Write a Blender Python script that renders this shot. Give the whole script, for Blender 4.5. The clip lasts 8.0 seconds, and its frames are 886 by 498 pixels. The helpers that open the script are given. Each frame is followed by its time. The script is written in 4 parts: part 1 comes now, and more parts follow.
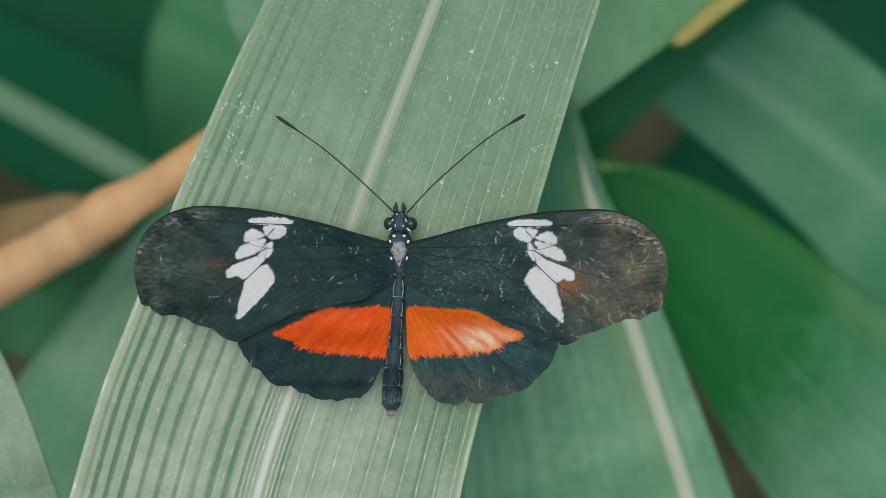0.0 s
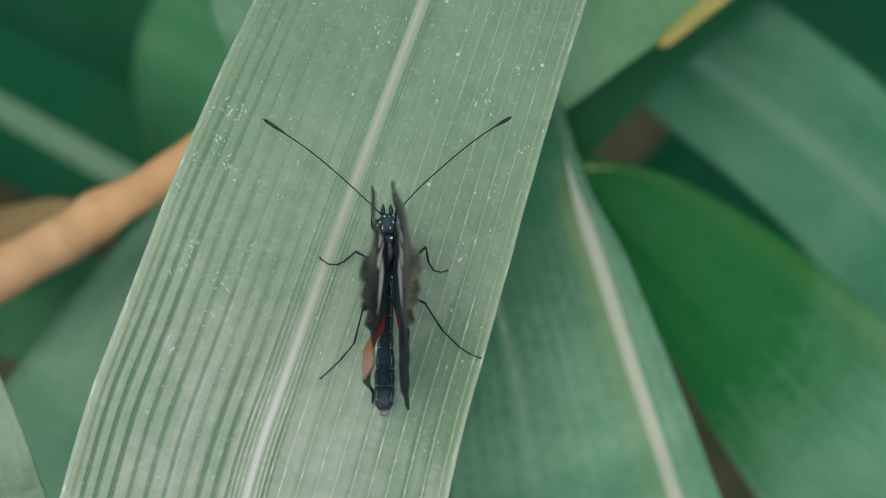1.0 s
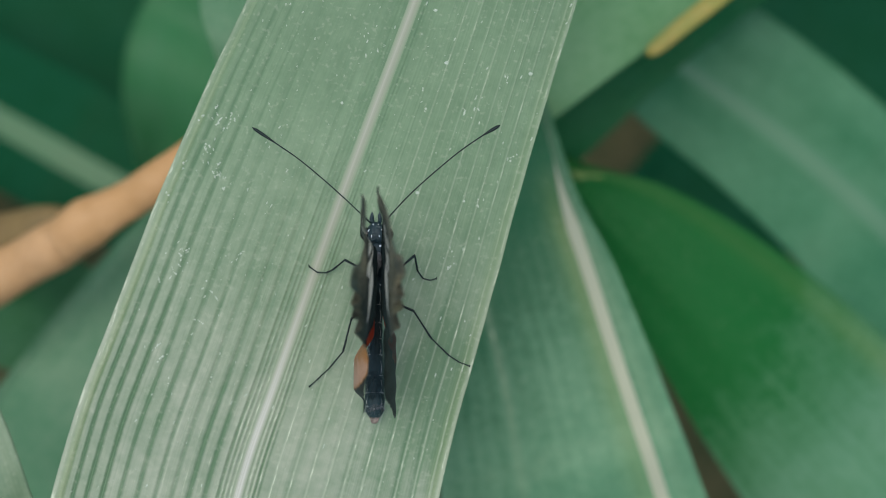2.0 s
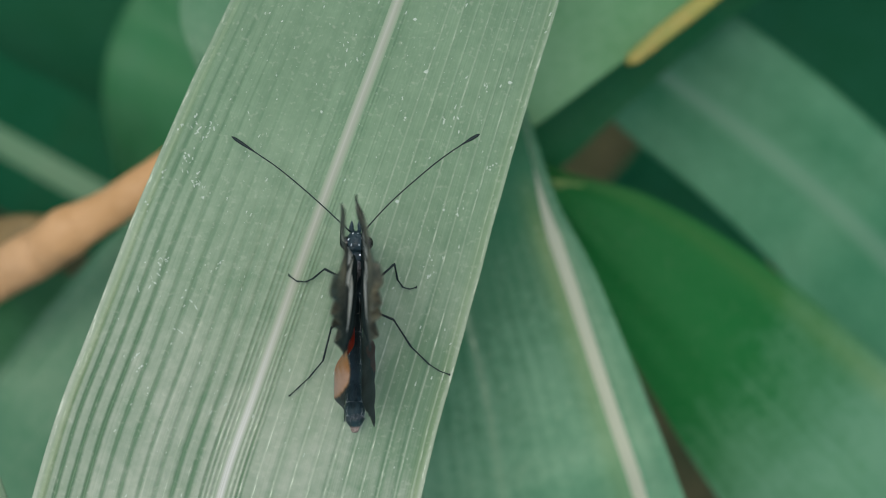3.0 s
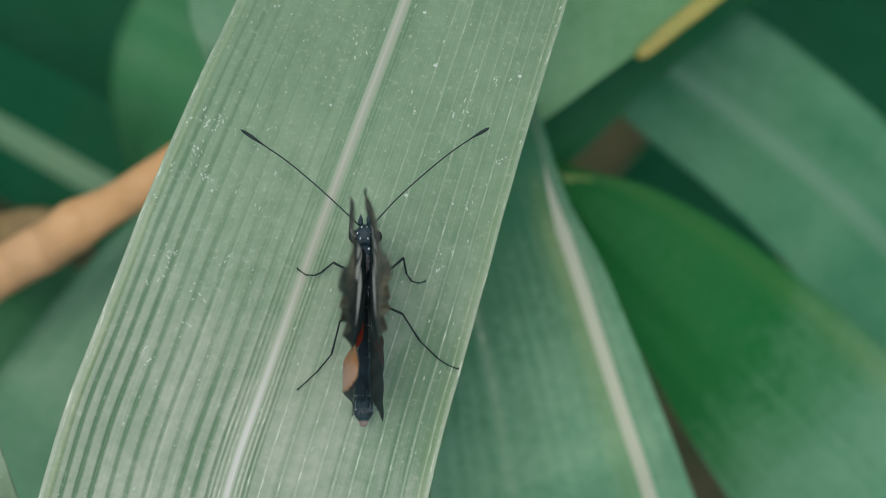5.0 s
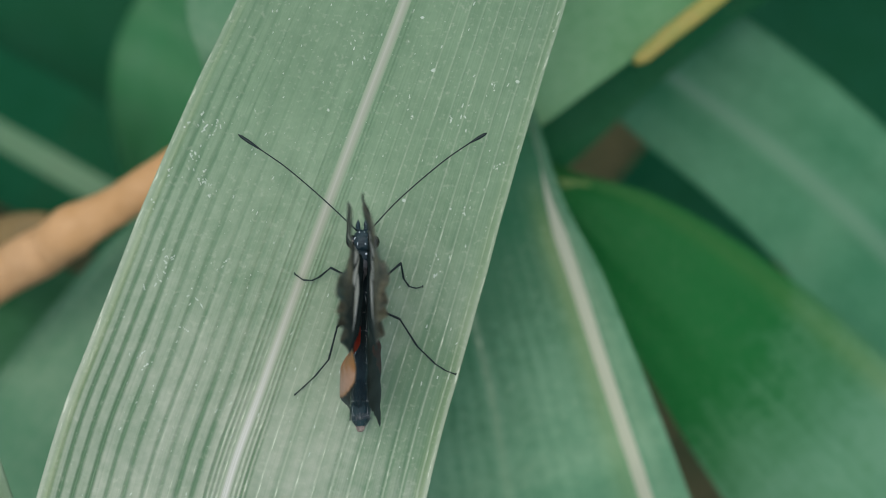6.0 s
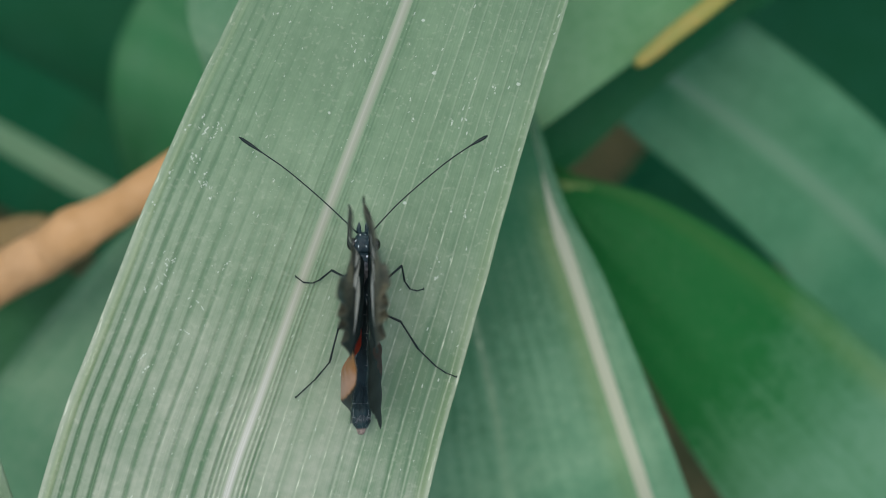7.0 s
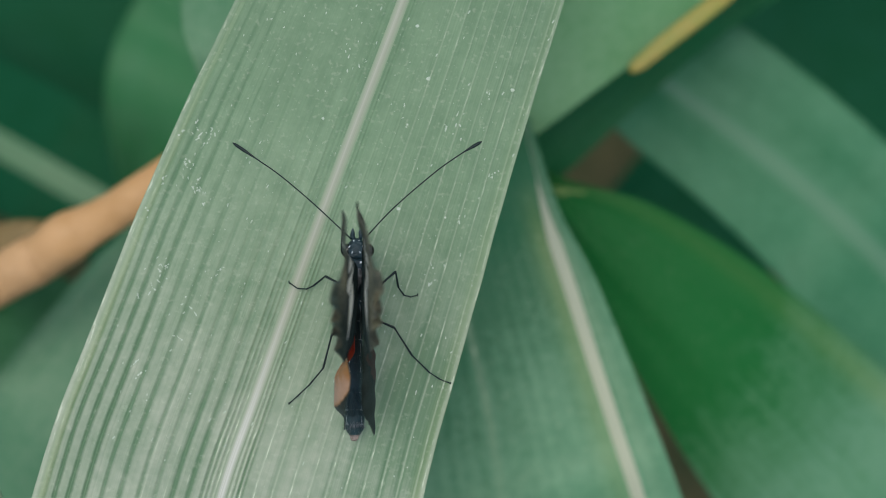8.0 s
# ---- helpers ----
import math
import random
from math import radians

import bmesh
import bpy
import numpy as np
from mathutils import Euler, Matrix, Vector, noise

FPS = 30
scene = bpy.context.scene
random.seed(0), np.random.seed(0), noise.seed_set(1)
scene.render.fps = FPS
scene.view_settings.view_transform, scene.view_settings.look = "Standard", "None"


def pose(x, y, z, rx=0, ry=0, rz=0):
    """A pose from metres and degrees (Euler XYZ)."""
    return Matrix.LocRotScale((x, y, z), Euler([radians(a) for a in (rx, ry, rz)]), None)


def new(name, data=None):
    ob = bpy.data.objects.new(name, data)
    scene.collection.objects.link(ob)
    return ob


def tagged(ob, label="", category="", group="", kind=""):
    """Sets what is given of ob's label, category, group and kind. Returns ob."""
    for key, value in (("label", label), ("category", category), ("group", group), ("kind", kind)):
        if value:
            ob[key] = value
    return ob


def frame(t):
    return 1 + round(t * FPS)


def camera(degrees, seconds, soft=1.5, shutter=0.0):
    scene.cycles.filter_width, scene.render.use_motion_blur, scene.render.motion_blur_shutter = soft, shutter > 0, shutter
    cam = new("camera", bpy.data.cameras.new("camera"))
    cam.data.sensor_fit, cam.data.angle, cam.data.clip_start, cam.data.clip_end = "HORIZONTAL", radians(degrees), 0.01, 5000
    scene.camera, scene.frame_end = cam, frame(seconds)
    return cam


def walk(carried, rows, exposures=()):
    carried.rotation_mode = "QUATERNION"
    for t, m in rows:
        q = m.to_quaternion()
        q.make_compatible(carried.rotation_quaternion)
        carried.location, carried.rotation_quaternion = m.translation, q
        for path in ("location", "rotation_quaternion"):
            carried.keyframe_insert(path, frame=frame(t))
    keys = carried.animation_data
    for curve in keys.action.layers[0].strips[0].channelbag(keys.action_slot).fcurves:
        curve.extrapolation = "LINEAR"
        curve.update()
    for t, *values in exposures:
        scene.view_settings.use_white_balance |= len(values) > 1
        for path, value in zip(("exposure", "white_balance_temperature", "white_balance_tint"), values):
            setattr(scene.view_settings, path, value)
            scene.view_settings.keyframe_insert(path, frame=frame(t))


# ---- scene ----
# Macro garden scene: a black, white and orange butterfly on a long grass-like leaf.
# The plan below is written in millimetres (MM) over the main leaf, which lies at z = 0.
MM = 0.001
GROUND_Z = -0.60

# ---- camera ----
cam = camera(36.0, 8.0, soft=0.9, shutter=0.15)
cam.data.dof.use_dof = True
cam.data.dof.focus_distance = 0.182
cam.data.dof.aperture_fstop = 15.0
walk(cam, [
    (0.00, pose(-0.00074, -0.00020, 0.18851, -0.435, 1.639, 0.53)),
    (0.30, pose(-0.00072, -0.00015, 0.18924, -0.335, 1.606, 0.42)),
    (0.50, pose(-0.00073, -0.00016, 0.18962, -0.347, 1.613, 0.36)),
    (0.70, pose(-0.00075, -0.00016, 0.18962, -0.355, 1.672, 0.32)),
    (1.00, pose(-0.00052, -0.00017, 0.18953, -0.374, 1.160, 0.28)),
    (1.20, pose(-0.00039, -0.00021, 0.18962, -0.460, 0.857, 0.28)),
    (1.75, pose(-0.00034, -0.00010, 0.18981, -0.230, 0.752, 0.25)),
    (2.30, pose(-0.00031, 0.00004, 0.19000, 0.083, 0.678, 0.22)),
    (2.50, pose(-0.00025, 0.00009, 0.19000, 0.190, 0.561, 0.20)),
    (2.70, pose(-0.00015, 0.00012, 0.19000, 0.271, 0.334, 0.17)),
    (3.00, pose(0.00000, 0.00011, 0.19000, 0.248, -0.000, 0.12)),
    (3.30, pose(0.00000, 0.00006, 0.19000, 0.125, -0.000, 0.05)),
    (3.50, pose(0.00000, 0.00000, 0.19000, 0.000, -0.000, 0.05)),
    (4.00, pose(-0.00011, -0.00001, 0.18973, -0.017, 0.253, 0.30)),
    (4.20, pose(-0.00002, 0.00003, 0.18973, 0.063, 0.052, 0.25)),
    (4.50, pose(-0.00001, 0.00002, 0.18972, 0.048, 0.025, 0.18)),
    (4.70, pose(-0.00011, 0.00001, 0.18962, 0.021, 0.240, 0.25)),
    (5.25, pose(-0.00016, 0.00001, 0.18953, 0.031, 0.355, 0.32)),
    (5.80, pose(-0.00020, 0.00003, 0.18943, 0.063, 0.439, 0.35)),
    (6.00, pose(-0.00011, 0.00010, 0.18943, 0.218, 0.241, 0.37)),
    (6.20, pose(-0.00006, 0.00010, 0.18943, 0.230, 0.126, 0.30)),
    (6.50, pose(-0.00007, 0.00010, 0.18943, 0.228, 0.157, 0.25)),
    (7.00, pose(-0.00012, 0.00014, 0.18943, 0.314, 0.274, 0.37)),
    (7.20, pose(-0.00012, 0.00021, 0.18924, 0.461, 0.272, 0.38)),
    (7.50, pose(-0.00000, 0.00028, 0.18911, 0.627, 0.008, 0.39)),
    (7.70, pose(0.00002, 0.00025, 0.18909, 0.566, -0.042, 0.40)),
    (8.00, pose(-0.00002, 0.00024, 0.18907, 0.537, 0.048, 0.42))], exposures=[(0.0, 0.29, 6480, 1), (8.0, 0.29, 6480, 1)])

# ---- world and sun: an overcast sky ----
SUN_UP, SUN_TURN = radians(81), radians(335)
world = bpy.data.worlds.new("overcast_sky")
scene.world = world
world.use_nodes = True
wn = world.node_tree
sky = wn.nodes.new("ShaderNodeTexSky")
sky.sky_type = 'NISHITA'
sky.sun_disc = False
sky.sun_elevation, sky.sun_rotation = SUN_UP, SUN_TURN
sky.dust_density, sky.air_density = 3.0, 1.0
wn.nodes["Background"].inputs["Strength"].default_value = 0.15
wn.links.new(sky.outputs[0], wn.nodes["Background"].inputs["Color"])
sun = new("sun", bpy.data.lights.new("sun", 'SUN'))
sun.data.energy, sun.data.angle, sun.data.color = 1.35, radians(38), (1.0, 0.97, 0.92)
sun.matrix_world = Matrix.Rotation(-SUN_TURN, 4, 'Z') @ Matrix.Rotation(SUN_UP - radians(90), 4, 'X')


# ---- materials ----
class Nodes:
    """A short way to write node trees."""

    def __init__(self, name):
        self.mat = bpy.data.materials.new(name)
        self.mat.use_nodes = True
        self.tree = self.mat.node_tree
        self.bsdf = self.tree.nodes["Principled BSDF"]

    def add(self, kind):
        return self.tree.nodes.new(kind)

    def link(self, a, b):
        self.tree.links.new(a, b)

    def put(self, socket, value):
        if isinstance(value, bpy.types.NodeSocket):
            self.link(value, socket)
        elif isinstance(value, (tuple, list)) and len(value) == 3 and socket.type == 'RGBA':
            socket.default_value = (*value, 1.0)
        else:
            socket.default_value = value

    def math(self, op, a, b=0.0, clamp=False):
        n = self.add("ShaderNodeMath")
        n.operation, n.use_clamp = op, clamp
        self.put(n.inputs[0], a)
        self.put(n.inputs[1], b)
        return n.outputs[0]

    def mix(self, fac, a, b, blend='MIX'):
        n = self.add("ShaderNodeMix")
        n.data_type, n.blend_type = 'RGBA', blend
        self.put(n.inputs[0], fac)
        self.put(n.inputs[6], a)
        self.put(n.inputs[7], b)
        return n.outputs[2]

    def ramp(self, value, lo, hi):
        n = self.add("ShaderNodeMapRange")
        n.clamp = True
        self.put(n.inputs[0], value)
        n.inputs[1].default_value, n.inputs[2].default_value = lo, hi
        return n.outputs[0]

    def coords(self, source, scale=(1, 1, 1)):
        c = self.add("ShaderNodeUVMap") if source == "UV" else self.add("ShaderNodeTexCoord")
        m = self.add("ShaderNodeMapping")
        m.inputs["Scale"].default_value = scale
        self.link(c.outputs[0] if source == "UV" else c.outputs[source], m.inputs[0])
        return m.outputs[0]

    def noise(self, vec, scale, detail=3.0, rough=0.55):
        n = self.add("ShaderNodeTexNoise")
        self.link(vec, n.inputs["Vector"])
        n.inputs["Scale"].default_value = scale
        n.inputs["Detail"].default_value = detail
        n.inputs["Roughness"].default_value = rough
        return n.outputs["Fac"]

    def attr(self, name):
        n = self.add("ShaderNodeAttribute")
        n.attribute_name = name
        return n

    def bump(self, height, strength, distance):
        n = self.add("ShaderNodeBump")
        n.inputs["Strength"].default_value = strength
        n.inputs["Distance"].default_value = distance
        self.link(height, n.inputs["Height"])
        self.link(n.outputs[0], self.bsdf.inputs["Normal"])

    def finish(self, color, rough=0.5, **more):
        self.put(self.bsdf.inputs["Base Color"], color)
        self.put(self.bsdf.inputs["Roughness"], rough)
        for key, value in more.items():
            self.put(self.bsdf.inputs[key.replace("_", " ").title().replace("Ior", "IOR")], value)
        return self.mat


def leaf_material(name, green, bloom, vein, bloom_amount=0.5, rough=0.5, streak=1.0, gloss=0.4, paler=None):
    """Leaf skin: green tissue, a waxy grey bloom, pale parallel veins, furrows with groove shade in their colour."""
    n = Nodes(name)
    fine = n.noise(n.coords("UV", (1, 0.05, 1)), 330.0, 2.0)
    wide = n.noise(n.coords("UV", (1, 0.12, 1)), 42.0, 3.0)
    patch = n.noise(n.coords("Object"), 55.0, 4.0)
    grain = n.noise(n.coords("Object"), 1400.0, 2.0)
    furrow = n.attr("furrow").outputs["Fac"]
    pale = n.attr("vein").outputs["Fac"]
    b = n.math('ADD', n.math('MULTIPLY', n.ramp(patch, 0.3, 0.7), 0.35), bloom_amount - 0.18)
    b = n.math('ADD', b, n.math('MULTIPLY', n.math('SUBTRACT', wide, 0.5), 0.6 * streak))
    b = n.math('ADD', b, n.math('MULTIPLY', n.math('SUBTRACT', fine, 0.5), 0.4 * streak))
    b = n.math('ADD', b, n.math('MULTIPLY', n.attr("tone").outputs["Fac"], 0.55))
    mottle = n.noise(n.coords("Object"), 420.0, 4.0, 0.65)
    b = n.math('ADD', b, n.math('MULTIPLY', n.math('SUBTRACT', mottle, 0.5), 0.85))
    # less bloom in the furrows paints the shade inside the grooves
    b = n.math('SUBTRACT', b, n.math('MULTIPLY', furrow, 0.72), clamp=True)
    # high ramp values mix the bloom towards its second colour
    old = n.ramp(n.attr("tone").outputs["Fac"], -0.35, 0.3)
    col = n.mix(b, green, n.mix(old, bloom, paler or bloom))
    col = n.mix(n.math('MULTIPLY', n.attr("rim").outputs["Fac"], 0.6), col, (0.16, 0.225, 0.075))
    col = n.mix(n.math('MULTIPLY', pale, 0.7), col, vein)
    col = n.mix(n.math('MULTIPLY', n.ramp(grain, 0.58, 0.72), 0.2), col, vein)
    dash = n.ramp(n.noise(n.coords("UV", (0.5, 1.0, 1.0)), 330.0, 2.0), 0.56, 0.68)
    col = n.mix(n.math('MULTIPLY', dash, n.ramp(pale, 0.12, 0.5)), col, tuple(min(0.6, 1.3 * q) for q in vein))
    n.bump(n.math('ADD', n.math('MULTIPLY', fine, 0.6), n.math('MULTIPLY', grain, 0.4)), 0.35, 0.0003)
    return n.finish(col, n.ramp(patch, 0.0, 1.0) if rough is None else rough, specular_ior_level=gloss)


M_LEAF = leaf_material("waxy_leaf", (0.079, 0.148, 0.074), (0.166, 0.253, 0.144), (0.37, 0.40, 0.30), 0.46, 0.5, streak=0.95, paler=(0.284, 0.310, 0.233))
M_LEAF_MID = leaf_material("green_leaf", (0.022, 0.112, 0.047), (0.128, 0.255, 0.147), (0.33, 0.40, 0.26), 0.5, 0.45, gloss=0.22)
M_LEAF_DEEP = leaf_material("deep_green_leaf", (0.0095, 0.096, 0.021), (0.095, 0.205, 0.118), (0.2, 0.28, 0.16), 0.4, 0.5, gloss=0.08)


def rib_material(name, a, b, blade=None, pale=None):
    n = Nodes(name)
    f = n.noise(n.coords("UV", (1, 0.03, 1)), 260.0, 3.0)
    col = n.mix(n.ramp(f, 0.3, 0.7), a, b)
    if pale:
        col = n.mix(n.math('MULTIPLY', n.ramp(n.attr("tone").outputs["Fac"], 0.0, 0.35), n.ramp(f, 0.25, 0.55)), col, pale)
    if blade:
        col = n.mix(n.ramp(n.math('ADD', n.attr("flank").outputs["Fac"], n.math('MULTIPLY', n.math('SUBTRACT', f, 0.5), 0.5)), 0.22, 0.95), col, blade)
    n.bump(f, 0.3, 0.0002)
    return n.finish(col, 0.6, specular_ior_level=0.2)


def plain_material(name, a, b, scale, rough, bump=0.2, **more):
    n = Nodes(name)
    f = n.noise(n.coords("Object"), scale, 4.0)
    g = n.noise(n.coords("Object"), scale * 6, 3.0)
    col = n.mix(n.ramp(n.math('ADD', n.math('MULTIPLY', f, 0.7), n.math('MULTIPLY', g, 0.3)), 0.35, 0.65), a, b)
    n.bump(g, bump, 0.3 / scale)
    return n.finish(col, rough, **more)


def wing_material():
    n = Nodes("wing_scales")
    a = n.attr("scales")
    f = n.noise(n.coords("UV"), 1500.0, 3.0)
    g = n.noise(n.coords("UV"), 5200.0, 3.0)
    k = n.math('ADD', n.math('MULTIPLY', f, 0.8), n.math('MULTIPLY', g, 1.1))
    grain = n.add("ShaderNodeVectorMath")
    grain.operation = 'SCALE'
    n.link(a.outputs["Color"], grain.inputs[0])
    n.link(n.math('ADD', 0.5, n.math('MULTIPLY', k, 0.53)), grain.inputs["Scale"])
    speck = n.ramp(n.noise(n.coords("UV"), 2300.0, 5.0, 0.7), 0.60, 0.68)
    scratch = n.ramp(n.noise(n.coords("UV", (1.0, 0.4, 1.0)), 3000.0, 3.0), 0.63, 0.72)
    ridge = n.math('ABSOLUTE', n.math('SUBTRACT', n.noise(n.coords("UV"), 820.0, 3.0, 0.6), 0.5))
    crack = n.math('MULTIPLY', n.ramp(ridge, 0.022, 0.006), n.ramp(n.noise(n.coords("UV"), 300.0, 2.0), 0.48, 0.58))
    flake = n.ramp(n.noise(n.coords("UV", (1.0, 0.85, 1.0)), 1150.0, 5.0, 0.68), 0.64, 0.68)
    worn = n.math('MAXIMUM', n.math('MAXIMUM', speck, scratch), n.math('MAXIMUM', n.math('MULTIPLY', crack, 0.4), flake))
    wear = n.math('MULTIPLY', worn, a.outputs["Alpha"])
    col = n.mix(wear, grain.outputs[0], (0.45, 0.44, 0.40))
    n.bump(n.math('ADD', f, g), 0.5, 0.00008)
    mat = n.finish(col, 0.6, specular_ior_level=0.2, sheen_weight=0.12, sheen_roughness=0.4, sheen_tint=(0.5, 0.75, 0.8))
    through_light = n.add("ShaderNodeBsdfTranslucent")
    n.link(n.attr("passing").outputs["Color"], through_light.inputs["Color"])
    both = n.add("ShaderNodeMixShader")
    n.link(n.attr("passing").outputs["Alpha"], both.inputs[0])
    n.link(n.bsdf.outputs[0], both.inputs[1])
    n.link(through_light.outputs[0], both.inputs[2])
    n.link(both.outputs[0], n.tree.nodes["Material Output"].inputs["Surface"])
    return mat


M_LEAF_LIGHT = leaf_material("light_green_leaf", (0.055, 0.175, 0.055), (0.155, 0.285, 0.143), (0.33, 0.40, 0.26), 0.5, 0.45, gloss=0.25)
M_LEAF_BLUE = leaf_material("blue_green_leaf", (0.014, 0.108, 0.043), (0.073, 0.195, 0.108), (0.2, 0.3, 0.2), 0.5, 0.5, gloss=0.2)
# near-black green: the gloom of the deep gaps is held in this colour
M_LEAF_DARK = leaf_material("shade_dark_leaf", (0.003, 0.046, 0.015), (0.008, 0.064, 0.032), (0.06, 0.12, 0.075), 0.4, 0.6, gloss=0.06)
# the shade below the crossing leaf is part of this green
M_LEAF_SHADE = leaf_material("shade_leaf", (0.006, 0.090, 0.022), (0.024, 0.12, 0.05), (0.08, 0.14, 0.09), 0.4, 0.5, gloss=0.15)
M_LEAF_HAZE = leaf_material("mid_green_leaf", (0.012, 0.115, 0.03), (0.056, 0.142, 0.072), (0.1, 0.18, 0.11), 0.5, 0.5, gloss=0.15)
M_LEAF_GREY = leaf_material("grey_green_leaf", (0.03, 0.13, 0.055), (0.135, 0.225, 0.135), (0.2, 0.3, 0.2), 0.55, 0.5, gloss=0.2)
M_RIB = rib_material("pale_midrib", (0.24, 0.255, 0.19), (0.335, 0.34, 0.275), (0.19, 0.245, 0.155), (0.47, 0.46, 0.41))
M_RIB_CREAM = rib_material("cream_midrib", (0.29, 0.31, 0.22), (0.40, 0.40, 0.30))
M_RIB_GREEN = rib_material("green_midrib", (0.078, 0.178, 0.108), (0.10, 0.20, 0.122), (0.06, 0.165, 0.09))
M_RIB_DIM = rib_material("grey_green_midrib", (0.085, 0.16, 0.088), (0.11, 0.19, 0.105))
M_YELLOW = plain_material("yellowed_leaf_margin", (0.20, 0.21, 0.035), (0.29, 0.22, 0.045), 300, 0.6)
M_DRY = plain_material("dry_tan_leaf", (0.42, 0.225, 0.085), (0.52, 0.305, 0.15), 60, 0.65, 0.1)
# yellow-green brightened to hold the highlight along the bright leaf's edge
M_MARGIN = plain_material("lit_yellow_green_margin", (0.075, 0.15, 0.018), (0.11, 0.18, 0.025), 200, 0.5, 0.1)
M_DRY_DARK = plain_material("withered_leaf", (0.13, 0.085, 0.028), (0.22, 0.145, 0.055), 120, 0.7)
M_SOIL = plain_material("dark_soil_and_litter", (0.045, 0.058, 0.026), (0.10, 0.088, 0.044), 40, 0.95, 0.6, specular_ior_level=0.1)
M_WING = wing_material()
M_BLACK = plain_material("black_chitin", (0.005, 0.017, 0.021), (0.012, 0.030, 0.036), 900, 0.32, 0.5, specular_ior_level=0.5)
M_LEG = plain_material("black_leg", (0.002, 0.008, 0.008), (0.006, 0.016, 0.015), 900, 0.42, 0.4, specular_ior_level=0.3)
M_ABDOMEN = plain_material("dark_abdomen_scales", (0.006, 0.020, 0.023), (0.018, 0.042, 0.046), 1300, 0.42, 0.5, specular_ior_level=0.35)
M_HAIR = plain_material("grey_hair", (0.10, 0.10, 0.10), (0.36, 0.35, 0.36), 2500, 0.8, 0.8)
M_JOINT = plain_material("pale_joint_scales", (0.14, 0.15, 0.155), (0.48, 0.48, 0.47), 2500, 0.8, 0.5)
M_EYE = plain_material("dark_eye", (0.007, 0.009, 0.009), (0.022, 0.022, 0.02), 3000, 0.22, 0.2)
M_WHITE = plain_material("white_scales", (0.62, 0.64, 0.64), (0.8, 0.8, 0.8), 2500, 0.7)
M_TAIL = plain_material("brown_tail_tip", (0.10, 0.08, 0.065), (0.34, 0.25, 0.21), 1500, 0.7)
M_VEIN = plain_material("wing_vein", (0.010, 0.015, 0.014), (0.02, 0.026, 0.023), 1500, 0.7, specular_ior_level=0.1)
M_SPECK = plain_material("pale_dust", (0.28, 0.34, 0.26), (0.42, 0.46, 0.39), 1500, 0.85)


# ---- mesh tools ----
def mesh_object(name, verts, faces, material, parent=None, smooth=True, label=""):
    me = bpy.data.meshes.new(name)
    me.from_pydata([tuple(v) for v in verts], [], faces)
    me.materials.append(material)
    me.polygons.foreach_set("use_smooth", [smooth] * len(me.polygons))
    me.update()
    ob = new(name, me)
    if parent is not None:
        ob.parent = parent
    if label:
        ob["label"] = label
    return ob


def spline(points, count):
    """Catmull-Rom through rows of numbers, evenly spaced in parameter."""
    p = np.array(points, float)
    p = np.vstack([2 * p[0] - p[1], p, 2 * p[-1] - p[-2]])
    u = np.linspace(0, len(p) - 3, count)
    i = np.minimum(u.astype(int), len(p) - 4)
    t = (u - i)[:, None]
    a, b, c, d = p[i], p[i + 1], p[i + 2], p[i + 3]
    return 0.5 * (2 * b + (c - a) * t + (2 * a - 5 * b + 4 * c - d) * t ** 2 + (3 * b - a - 3 * c + d) * t ** 3)


def grid_faces(rows, cols, start=0, flip=False):
    f = []
    for i in range(rows - 1):
        for j in range(cols - 1):
            a = start + i * cols + j
            q = (a, a + 1, a + cols + 1, a + cols)
            f.append(q[::-1] if flip else q)
    return f


def float_attribute(me, name, values):
    me.attributes.new(name, 'FLOAT', 'POINT').data.foreach_set("value", np.asarray(values, dtype=np.float32))


def uv_from(me, uv):
    layer = me.uv_layers.new(name="UVMap")
    idx = np.empty(len(me.loops), dtype=np.int32)
    me.loops.foreach_get("vertex_index", idx)
    layer.data.foreach_set("uv", np.asarray(uv, dtype=np.float32)[idx].ravel())


def tube(path, radii, sides=8):
    """Vertices and faces of a closed tube along a path, in the path's own units."""
    path = np.array(path, float)
    tang = np.gradient(path, axis=0)
    tang /= np.linalg.norm(tang, axis=1)[:, None] + 1e-12
    ref = np.array((0.0, 0.0, 1.0))
    v, f = [], []
    for p, t, r in zip(path, tang, radii):
        a = np.cross(t, ref)
        if np.linalg.norm(a) < 0.05:
            a = np.cross(t, (1.0, 0.0, 0.0))
        a /= np.linalg.norm(a)
        b = np.cross(a, t)
        for k in range(sides):
            w = 2 * math.pi * k / sides
            v.append(p + r * (math.cos(w) * a + math.sin(w) * b))
    n = len(path)
    for i in range(n - 1):
        for k in range(sides):
            a, b = i * sides + k, i * sides + (k + 1) % sides
            f.append((a, b, b + sides, a + sides))
    f.append(tuple(range(sides))[::-1])
    f.append(tuple(range((n - 1) * sides, n * sides)))
    return v, f


def bump_noise(p, scale, octaves=2):
    return noise.fractal(Vector(p) * scale, 1.0, 2.0, octaves)


